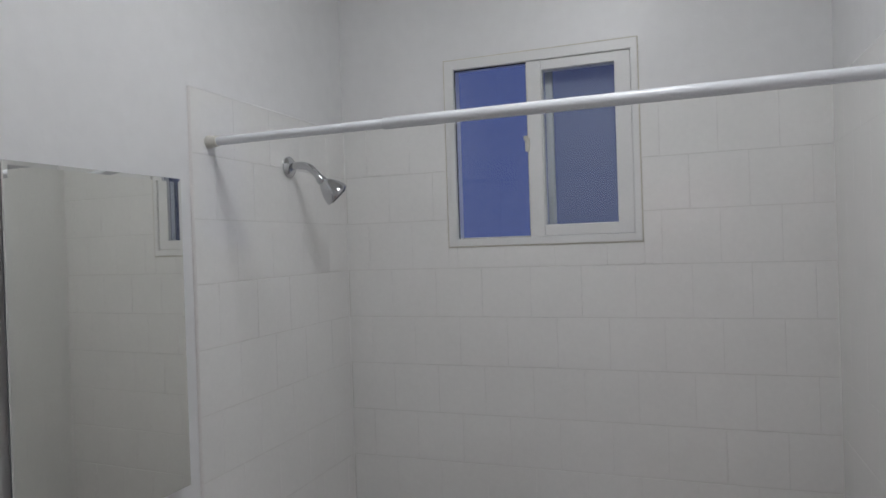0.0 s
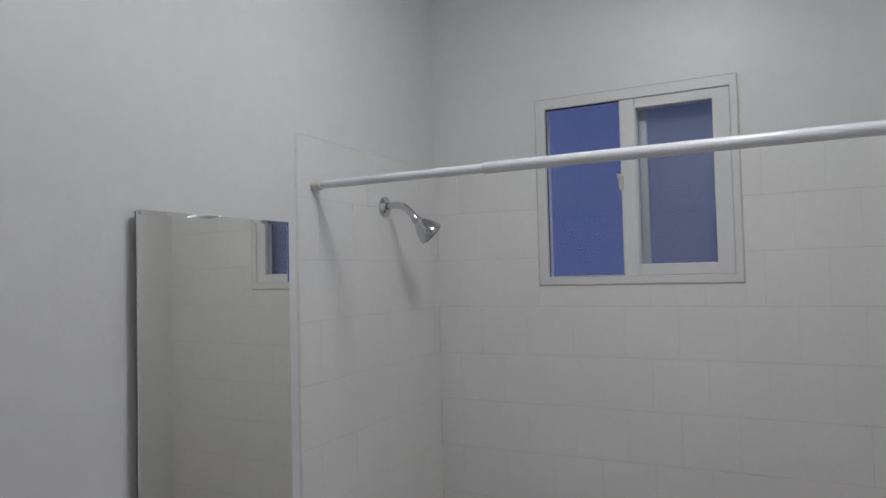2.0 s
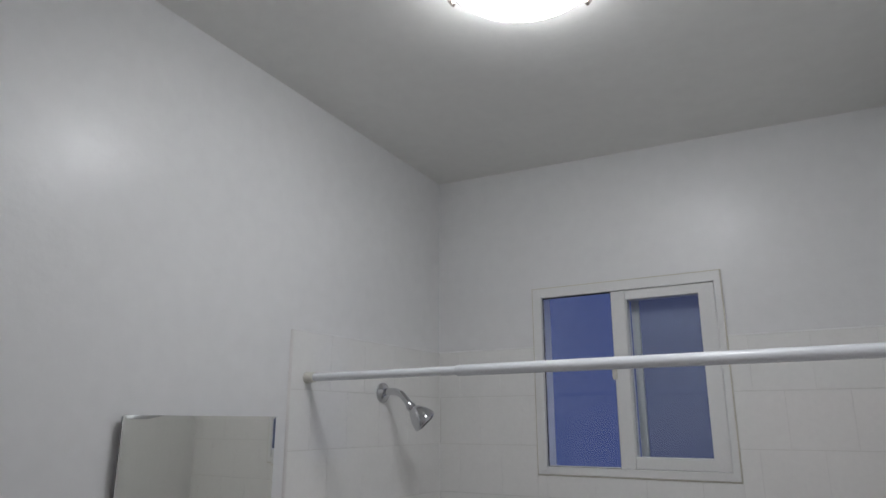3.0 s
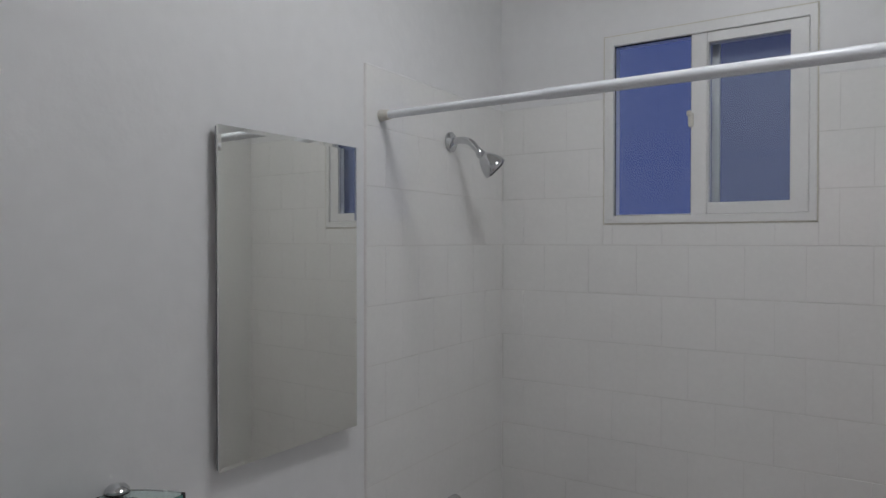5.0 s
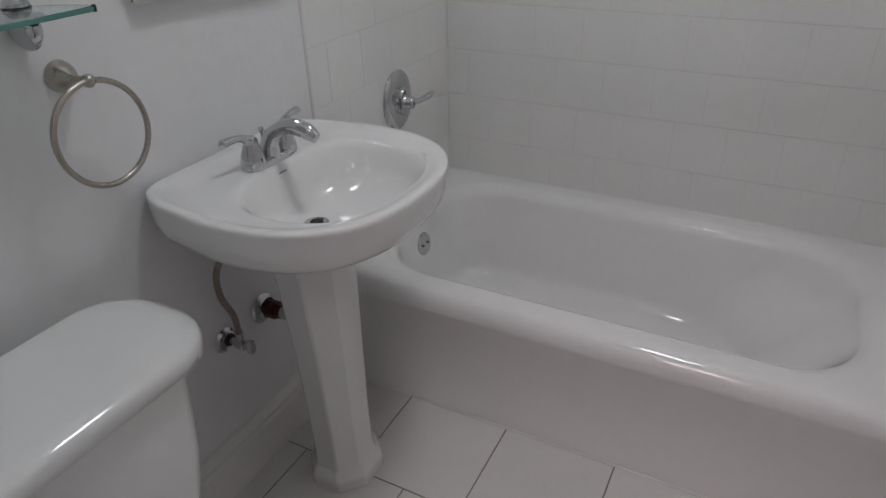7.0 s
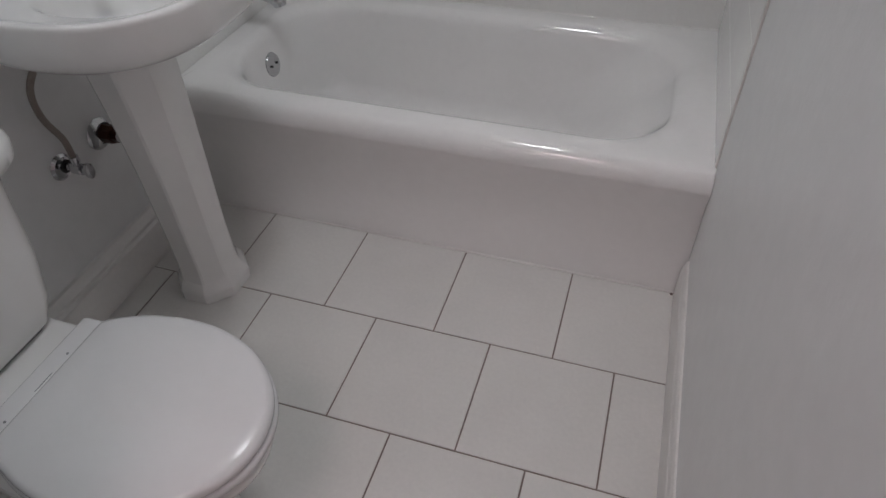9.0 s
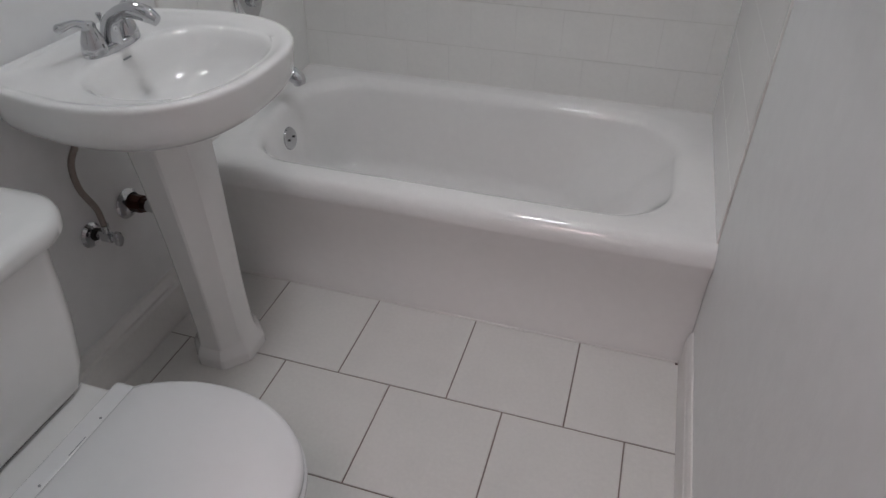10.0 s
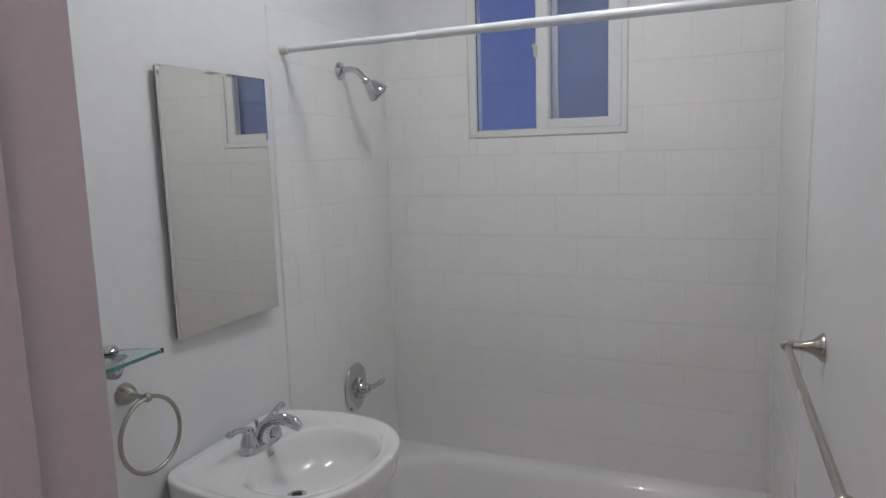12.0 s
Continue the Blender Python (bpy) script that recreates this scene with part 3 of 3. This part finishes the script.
def sink_ring(scale, z, n=120, inset=0.0):
    """The basin's outline: flat at the wall, a full rounded front."""
    ring = []
    for i in range(n):
        a = 2 * math.pi * i / n
        c, s = math.cos(a), math.sin(a)
        x = abs(c) ** (2 / 2.5) * (1 if c > 0 else -1)
        y = abs(s) ** (2 / 2.5) * (1 if s > 0 else -1)
        if c > 0:
            px, py = 0.215 + x * (0.296 - inset) * scale, y * (0.284 - inset) * scale
        else:
            xb = abs(c) ** (2 / 12)
            yb = abs(s) ** (2 / 12) * (1 if s > 0 else -1)
            px = 0.215 - xb * (0.213 - inset * 0.6)
            py = yb * ((0.284 - 0.054 * xb ** 2) - inset) * scale
        ring.append(Vector((max(px, 0.0015), SYC + py, z)))
    return ring


def bowl_ring(k, z, dx=0.0, dy=0.0):
    return outline(0.282 + dx, SYC + 0.004 + dy, 0.188 * k, 0.195 * k, z, 2.25, 120, 0.135 * k)


def under_ring(k, z):
    base = sink_ring(1.0, z)
    cx, cy = 0.17, SYC
    return [Vector((max(0.0015, cx + (p.x - cx) * (k if p.x > cx else 1.0)), cy + (p.y - cy) * k, z)) for p in base]


SZR = 0.842
rings = [under_ring(0.30, 0.698), under_ring(0.45, 0.704), under_ring(0.62, 0.713), under_ring(0.78, 0.725), under_ring(0.88, 0.741), under_ring(0.945, 0.757), under_ring(0.975, 0.773), under_ring(0.988, 0.795),
         under_ring(0.993, 0.815), under_ring(1.0, 0.832), sink_ring(0.9985, 0.8375), sink_ring(0.993, 0.8410), sink_ring(0.984, SZR + 0.0004), sink_ring(0.972, SZR + 0.001, inset=0.002),
         sink_ring(0.960, SZR + 0.0005, inset=0.004), sink_ring(0.950, SZR - 0.0006, inset=0.006), sink_ring(0.938, SZR - 0.0026, inset=0.009), sink_ring(0.924, SZR - 0.0055, inset=0.012), sink_ring(0.900, SZR - 0.0085, inset=0.016)]
b0 = bowl_ring(1.07, SZR - 0.0108)
rings.append(mix_ring(rings[-1], b0, 0.5))
rings.append(mix_ring(rings[-2], b0, 0.85))
rings += [b0, bowl_ring(1.045, SZR - 0.0128), bowl_ring(1.02, SZR - 0.0165), bowl_ring(0.99, SZR - 0.0230), bowl_ring(0.965, SZR - 0.0305), bowl_ring(0.935, SZR - 0.0410), bowl_ring(0.90, SZR - 0.0540), bowl_ring(0.85, SZR - 0.0710, -0.004, -0.002), bowl_ring(0.74, SZR - 0.0930, -0.012, -0.005), bowl_ring(0.57, SZR - 0.1100, -0.022, -0.009),
          bowl_ring(0.36, SZR - 0.1195, -0.029, -0.012), bowl_ring(0.18, SZR - 0.1235, -0.034, -0.014)]
part("basin", loft(rings), PORC, sink, angle=70)
part("drain_ring", lathe([(0, 0.027), (0.003, 0.027), (0.005, 0.021), (0.0035, 0.018), (0.0035, 0)], Matrix.Translation((0.248, SYC - 0.010, SZR - 0.1237)), 28), CHROME, sink)
part("drain_stopper", lathe([(0, 0.014), (0.003, 0.0145), (0.004, 0.0)], Matrix.Translation((0.248, SYC - 0.010, SZR - 0.1215)), 24), DARK, sink)
part("overflow_slot", box((-0.0028, -0.011, -0.002), (0.0028, 0.011, 0.002), 0.001), STEEL, sink)
ovs = bpy.data.objects["overflow_slot"]
ovs.matrix_basis = Matrix.Translation((0.1605, SYC + 0.006, SZR - 0.0255)) @ Matrix.Rotation(radians(-35), 4, "Y")


def octo(cx, cy, hx, hy, z, k=0.42, n=8):
    """An eight-sided ring with small extra points, for the faceted pedestal."""
    pts = [(hx, hy * k), (hx * k, hy), (-hx * k, hy), (-hx, hy * k), (-hx, -hy * k), (-hx * k, -hy), (hx * k, -hy), (hx, -hy * k)]
    ring = []
    for i in range(8):
        p, q = Vector(pts[i]), Vector(pts[(i + 1) % 8])
        for t in (0.06, 0.5, 0.94):
            v = p.lerp(q, t)
            ring.append(Vector((cx + v.x, cy + v.y, z)))
    return ring


ped = []
for z, hx, hy, cx in ((0.001, 0.089, 0.096, 0.250), (0.026, 0.089, 0.096, 0.250), (0.033, 0.087, 0.094, 0.250), (0.042, 0.082, 0.089, 0.249), (0.055, 0.075, 0.081, 0.248), (0.072, 0.072, 0.078, 0.247), (0.10, 0.070, 0.076, 0.246), (0.20, 0.070, 0.077, 0.243), (0.40, 0.074, 0.083, 0.240), (0.58, 0.080, 0.092, 0.234), (0.712, 0.086, 0.100, 0.226)):
    ped.append(octo(cx, SYC - 0.015, hx, hy, z))
part("pedestal", loft(ped), PORC, sink, angle=20, label="tapered faceted porcelain pedestal")

part("dark_mark", tube([(0.030, SYC - 0.2330, 0.782), (0.045, SYC - 0.2350, 0.770)], 0.0022, 8), STEEL, sink, "small dark mark at the back corner")

# faucet on the sink deck
fz = SZR - 0.004
FX, FYC = 0.117, -1.064
faucet = thing("sink_faucet", (FX, FYC, fz), "chrome two-lever centreset faucet on the sink deck", "tap")
plate = loft([outline(FX, FYC, 0.026 * s, 0.078 * s, z, 2.6, 48) for z, s in ((fz - 0.0075, 1.02), (fz + 0.001, 1.02), (fz + 0.007, 0.95), (fz + 0.009, 0.82))])
part("deck_plate", plate, CHROME, faucet)
for sy in (-1, 1):
    hy = FYC + sy * 0.051
    part("valve_body", lathe([(0, 0.0275), (0.012, 0.0265), (0.026, 0.0235), (0.040, 0.018), (0.048, 0.0155), (0.057, 0.0155), (0.063, 0.011), (0.065, 0)], Matrix.Translation((FX, hy, fz)), 24), CHROME, faucet)
    hp = smooth_path([(FX, hy, fz + 0.046), (FX - 0.001, hy + sy * 0.014, fz + 0.062), (FX - 0.005, hy + sy * 0.036, fz + 0.069), (FX - 0.009, hy + sy * 0.058, fz + 0.068), (FX - 0.012, hy + sy * 0.073, fz + 0.067)], 6)
    part("lever", tube(hp, [0.0145, 0.0135, 0.0115, 0.0095, 0.0085, 0.0085, 0.0095, 0.0110, 0.0112, 0.0040], 14, 0.85), CHROME, faucet)
spp = smooth_path([(FX, FYC, fz + 0.002), (FX + 0.010, FYC, fz + 0.042), (FX + 0.036, FYC, fz + 0.066), (FX + 0.074, FYC, fz + 0.079), (FX + 0.110, FYC, fz + 0.074), (FX + 0.133, FYC, fz + 0.062)], 6)
part("spout", tube(spp, [0.027, 0.021, 0.017, 0.016, 0.0185, 0.0185, 0.013], 18, 0.8, up=(0, 1, 0)), CHROME, faucet)
# thin dark strip on the front of the left valve body
part("body_strip", box((FX + 0.018, FYC - 0.053, fz - 0.002), (FX + 0.0265, FYC - 0.0505, fz + 0.020), 0.0005), DARK, faucet)
part("lift_rod", lathe([(0, 0.0028), (0.050, 0.0028), (0.052, 0.005), (0.058, 0.0065), (0.063, 0.005), (0.064, 0)], Matrix.Translation((FX - 0.014, FYC, fz + 0.003)), 14), CHROME, faucet)

# plumbing under the sink
stop = thing("water_stop_valve", (0.0, -1.19, 0.393), "chrome angle stop valve with a braided hose to the sink", "water valve")
part("wall_plate", lathe([(0, 0.031), (0.003, 0.033), (0.010, 0.026), (0.012, 0)], axis((0.0006, -1.196, 0.393), (1, 0, 0)), 28), CHROME, stop)
# dark disc on the solid plate, painting the shade of the pipe gap
part("hole_shade", lathe([(0.0122, 0.0165), (0.0132, 0.0165)], axis((0, -1.19, 0.393), (1, 0, 0)), 20), DARK, stop)
part("valve_stub", lathe([(0.01, 0.009), (0.035, 0.009), (0.036, 0.014), (0.06, 0.014), (0.062, 0.009), (0.07, 0.009)], axis((0, -1.19, 0.393), (1, 0, 0)), 20), CHROME, stop)
part("valve_outlet", lathe([(0, 0.008), (0.014, 0.008), (0.015, 0.011), (0.030, 0.011), (0.031, 0.006)], axis((0.048, -1.19, 0.398), (0, 0, 1)), 18), CHROME, stop)
part("oval_knob", loft([outline(0, 0, 0.020 * s, 0.012 * s, z, 2.2, 28) for z, s in ((0, 0.7), (0.004, 1), (0.012, 1), (0.016, 0.7))]), CHROME, stop)
kn = bpy.data.objects["oval_knob"]
kn.matrix_basis = Matrix.Translation((0.070, -1.19, 0.393)) @ Matrix.Rotation(radians(90), 4, "Y")
part("braided_hose", tube(smooth_path([(0.048, -1.19, 0.428), (0.050, -1.196, 0.48), (0.052, -1.222, 0.55), (0.060, -1.224, 0.62), (0.075, -1.186, 0.68), (0.085, -1.160, 0.735)], 8), 0.0075, 12), BRAIDED, stop, "brownish braided supply hose")

trap = thing("drain_trap", (0.0, -1.05, 0.40), "drain pipe with chrome wall plate behind the pedestal", "drain pipe")
part("wall_plate", lathe([(0, 0.037), (0.003, 0.041), (0.012, 0.031), (0.014, 0)], axis((0.0006, -1.058, 0.40), (1, 0, 0)), 32), CHROME, trap)
# same here: the gap's shade is a dark disc, the plate is closed
part("hole_shade", lathe([(0.0122, 0.0275), (0.0132, 0.0275)], axis((0, -1.05, 0.40), (1, 0, 0)), 24), DARK, trap)
part("pipe_nut", lathe([(0.010, 0.024), (0.045, 0.024), (0.046, 0.019), (0.06, 0.019)], axis((0, -1.05, 0.40), (1, 0, 0)), 8), RUST, trap, "corroded dark brown pipe nut")
part("waste_pipe", tube(smooth_path([(0.055, -1.05, 0.40), (0.11, -1.055, 0.40), (0.16, -1.06, 0.405), (0.172, -1.065, 0.43)], 6), 0.0165, 18), CHROME, trap)

# ---- toilet ----
TY = -1.722
toilet = thing("toilet", (0.4, TY, 0), "white two-piece porcelain toilet with its lid closed", "toilet")
def bowed(ring, cx, half, bow):
    """Pushes the front side of a ring outward in the middle."""
    return [Vector((p.x + (bow * max(0.0, 1 - ((p.y - TY) / half) ** 2) if p.x > cx else 0.0), p.y, p.z)) for p in ring]


tank = loft([bowed(rect_ring(0.060, 0.102 + d, TY - h, TY + h, z, r, 12), 0.15, h, b) for z, d, h, r, b in ((0.377, 0.181, 0.166, 0.055, 0.048), (0.386, 0.187, 0.176, 0.058, 0.048), (0.42, 0.190, 0.190, 0.056, 0.042), (0.50, 0.191, 0.207, 0.055, 0.030), (0.672, 0.190, 0.224, 0.055, 0.018))])
part("tank", tank, PORC, toilet, angle=50)
lid_r = []
for z, g, r in ((0.672, -0.002, 0.072), (0.676, 0.006, 0.076), (0.698, 0.008, 0.077), (0.708, 0.004, 0.076), (0.714, -0.008, 0.058), (0.717, -0.026, 0.052)):
    lid_r.append(bowed(rect_ring(0.064, 0.309 + g, TY - 0.266 - g, TY + 0.268 + g, z, r + 0.024, 16), 0.15, 0.262, 0.012))
part("tank_lid", loft(lid_r), PORC, toilet, angle=60, label="rounded white porcelain tank lid")
fl = lathe([(0, 0.011), (0.008, 0.011), (0.012, 0.007)], axis((0.293, TY - 0.155, 0.62), (1, 0, 0)), 16)
fl = merge(fl, tube(smooth_path([(0.303, TY - 0.155, 0.62), (0.311, TY - 0.12, 0.616), (0.311, TY - 0.08, 0.605)], 5), [0.006, 0.005, 0.007], 10, 0.7))
part("flush_lever", fl, CHROME, toilet)


def egg(k, z, back=0.0, cx=0.600, front=0.228, n=72, hy=0.184):
    ring = []
    for i in range(n):
        a = 2 * math.pi * i / n
        c, s = math.cos(a), math.sin(a)
        if c > 0:
            x, y = c * front * k, s * hy * k
        else:
            x, y = max(-abs(c) * 0.250, -0.172) * k, s * hy * k
        ring.append(Vector((cx + x, TY + 0.008 + y, z)))
    return ring


def base_ring(hxf, hxb, hy, z, cx=0.42, p=2.6):
    return outline(cx, TY, hxf, hy, z, p, 72, hxb)


bowl = [base_ring(0.26, 0.20, 0.110, 0.001), base_ring(0.265, 0.205, 0.116, 0.015), base_ring(0.25, 0.20, 0.104, 0.05), base_ring(0.235, 0.20, 0.094, 0.12), base_ring(0.26, 0.20, 0.100, 0.19),
        base_ring(0.255, 0.27, 0.128, 0.26, 0.49, 2.3), base_ring(0.280, 0.26, 0.152, 0.31, 0.515, 2.2), base_ring(0.292, 0.25, 0.165, 0.345, 0.53, 2.15), base_ring(0.296, 0.25, 0.169, 0.362, 0.53, 2.1), base_ring(0.292, 0.246, 0.166, 0.370, 0.53, 2.1), base_ring(0.26, 0.22, 0.14, 0.371, 0.53, 2.1)]
part("bowl", loft(bowl), PORC, toilet, angle=60)
part("tank_gasket", loft([bowed(rect_ring(0.08, 0.279, TY - 0.160, TY + 0.160, z, 0.05, 12), 0.15, 0.166, 0.048) for z in (0.3718, 0.3775)]), DARK, toilet)
deck = loft([rect_ring(0.080, 0.43, TY - 0.140 - g, TY + 0.140 + g, z, 0.035, 12) for z, g in ((0.330, -0.02), (0.345, 0.0), (0.366, 0.002), (0.372, -0.004))])
part("tank_deck", deck, PORC, toilet, angle=50)
part("seat", loft([egg(0.99, 0.3725), egg(1.005, 0.377), egg(1.005, 0.386), egg(0.985, 0.390)]), SEATP, toilet, angle=60)
part("lid", loft([egg(0.975, 0.3915), egg(0.99, 0.395), egg(0.99, 0.402), egg(0.975, 0.408), egg(0.93, 0.412), egg(0.7, 0.4145), egg(0.3, 0.4155)]), SEATP, toilet, angle=60, label="closed glossy white toilet lid")
part("hinge_cover", box((0.385, TY + 0.008 - 0.137, 0.3725), (0.4320, TY + 0.008 + 0.137, 0.4030), 0.010, 4), SEATP, toilet)
part("lid_slit", box((0.4225, TY - 0.020, 0.400), (0.4238, TY + 0.020, 0.4034)), STEEL, toilet)
for sy in (-1, 1):
    part("hinge_pin", lathe([(0, 0.0024), (0.0015, 0.0024), (0.002, 0.0)], axis((0.420, TY - 0.010 + sy * 0.071, 0.4028), (0.0, 0, 1)), 10), STEEL, toilet)

# ---- tiles, last ----
PITCH, GAP = 0.157, 0.0013
ROW0 = 1.461
rng = random.Random(4)
tile_cache = {}


def tile_mesh(name, w, h, thick, mat, bevel, pillow=0.0):
    key = (name, round(w, 4), round(h, 4))
    if key not in tile_cache:
        hw, hh = w / 2, h / 2
        b = bevel
        sq = ((-1, -1), (0, -1), (1, -1), (1, 0), (1, 1), (0, 1), (-1, 1), (-1, 0)) if pillow else ((-1, -1), (1, -1), (1, 1), (-1, 1))
        steps = [(0, 0), (0, thick - b), (b * 0.4, thick - b * 0.35), (b, thick)]
        if pillow:
            steps += [(b + 0.008, thick + pillow * 0.55), (b + 0.022, thick + pillow * 0.85), (min(hw, hh) * 0.75, thick + pillow)]
        rings = [[Vector((sx * max(hw - d, 0.001), sy * max(hh - d, 0.001), z)) for sx, sy in sq] for d, z in steps]
        bm = loft(rings)
        finish(bm, True, 20)
        tile_cache[key] = mesh_of(name, bm, mat)
    return tile_cache[key]


def lay(name, parent, m, w, h, thick, mat, bevel, tilt=0.0, pillow=0.0):
    ob = new(name, tile_mesh(name, w, h, thick, mat, bevel, pillow))
    ob.parent = parent
    ob.matrix_basis = m @ Matrix.Rotation(rng.gauss(0, tilt), 4, "X") @ Matrix.Rotation(rng.gauss(0, tilt), 4, "Y")
    return ob


def columns(a0, a1, phase):
    first = math.floor((a0 - phase) / PITCH)
    cuts = [a0] + [phase + PITCH * k for k in range(first, first + 30) if a0 + 0.004 < phase + PITCH * k < a1 - 0.004] + [a1]
    return list(zip(cuts, cuts[1:]))


ROWS_Z = [TUB_Z + 0.003] + [ROW0 + PITCH * k for k in range(-6, 5) if ROW0 + PITCH * k > TUB_Z + 0.03]
TILE_TOP = ROWS_Z[-1]
SIDE = -0.757
part("grout", wall_with_hole((0.0001, -0.0042, TUB_Z - 0.002), (W - 0.0001, -0.0001, TILE_TOP), 0, WIN), GROUT, wall_north, kind="stuff", smooth=False)
part("grout", box((0.0001, SIDE, TUB_Z - 0.002), (0.0042, -0.0046, TILE_TOP)), GROUT, wall_west, kind="stuff", smooth=False)
part("grout", box((W - 0.0047, SIDE, TUB_Z - 0.002), (W - 0.0001, -0.0046, TILE_TOP)), TILE, wall_east, kind="stuff", smooth=False)
NORTH = Matrix(((1, 0, 0, 0), (0, 0, -1, -0.0008), (0, 1, 0, 0), (0, 0, 0, 1)))
for r, (za, zb) in enumerate(zip(ROWS_Z, ROWS_Z[1:])):
    k = round((zb - ROW0) / PITCH)
    phase = 0.796 + (PITCH / 2 if k % 2 == 0 else 0)
    for xa, xb in columns(0.0050, W - 0.0050, phase):
        pieces = [(xa, xb, za, zb)]
        if xb > WIN[0] and xa < WIN[1] and zb > WIN[2] and za < WIN[3]:
            pieces = []
            if xa < WIN[0] - 0.012:
                pieces.append((xa, WIN[0] - 0.004, za, zb))
            if xb > WIN[1] + 0.012:
                pieces.append((WIN[1] + 0.004, xb, za, zb))
            if za < WIN[2] - 0.02:
                pieces.append((max(xa, WIN[0] - 0.004), min(xb, WIN[1] + 0.004), za, WIN[2] - 0.004))
        for a, b, c, d in pieces:
            if b - a > 0.012 and d - c > 0.012:
                lay("tile", wall_north, Matrix.Translation(((a + b) / 2, 0, (c + d) / 2)) @ NORTH, b - a - GAP * 0.4, d - c - GAP * 1.5, 0.0046, TILE, 0.0006, 0.0022, 0.0003)
    for wall, gap, m0 in ((wall_west, 1.3, Matrix(((0, 0, 1, 0.0008), (1, 0, 0, 0), (0, 1, 0, 0), (0, 0, 0, 1)))), (wall_east, 0.8, Matrix(((0, 0, -1, W - 0.0008), (-1, 0, 0, 0), (0, 1, 0, 0), (0, 0, 0, 1))))):
        for ya, yb in columns(SIDE, -0.0008, SIDE + (PITCH / 2 if k % 2 else 0)):
            west = wall is wall_west
            lay("tile", wall, Matrix.Translation((0, (ya + yb) / 2, (za + zb) / 2)) @ m0, yb - ya - GAP * 0.25, zb - za - GAP * gap, 0.0042, TILE, 0.0006 if west else 0.00008, 0.002 if west else 0.0002, 0.0003 if west else 0.0)

FP = 0.306
for j in range(5):
    yb = -0.800 - FP * 1.012 * j
    ya = max(yb - FP * 1.012, -DEPTH)
    phase = 0.585 if j % 2 == 0 else 0.735
    cuts = [0.0] + [phase + FP * k for k in range(-3, 5) if 0.02 < phase + FP * k < W - 0.02] + [W]
    for xa, xb in zip(cuts, cuts[1:]):
        if yb - ya > 0.02:
            lay("tile", floor, Matrix.Translation(((xa + xb) / 2, (ya + yb) / 2, -0.0075)), xb - xa - 0.0036, yb - ya - 0.0036, 0.0078, FTILE, 0.0012, 0.0006)
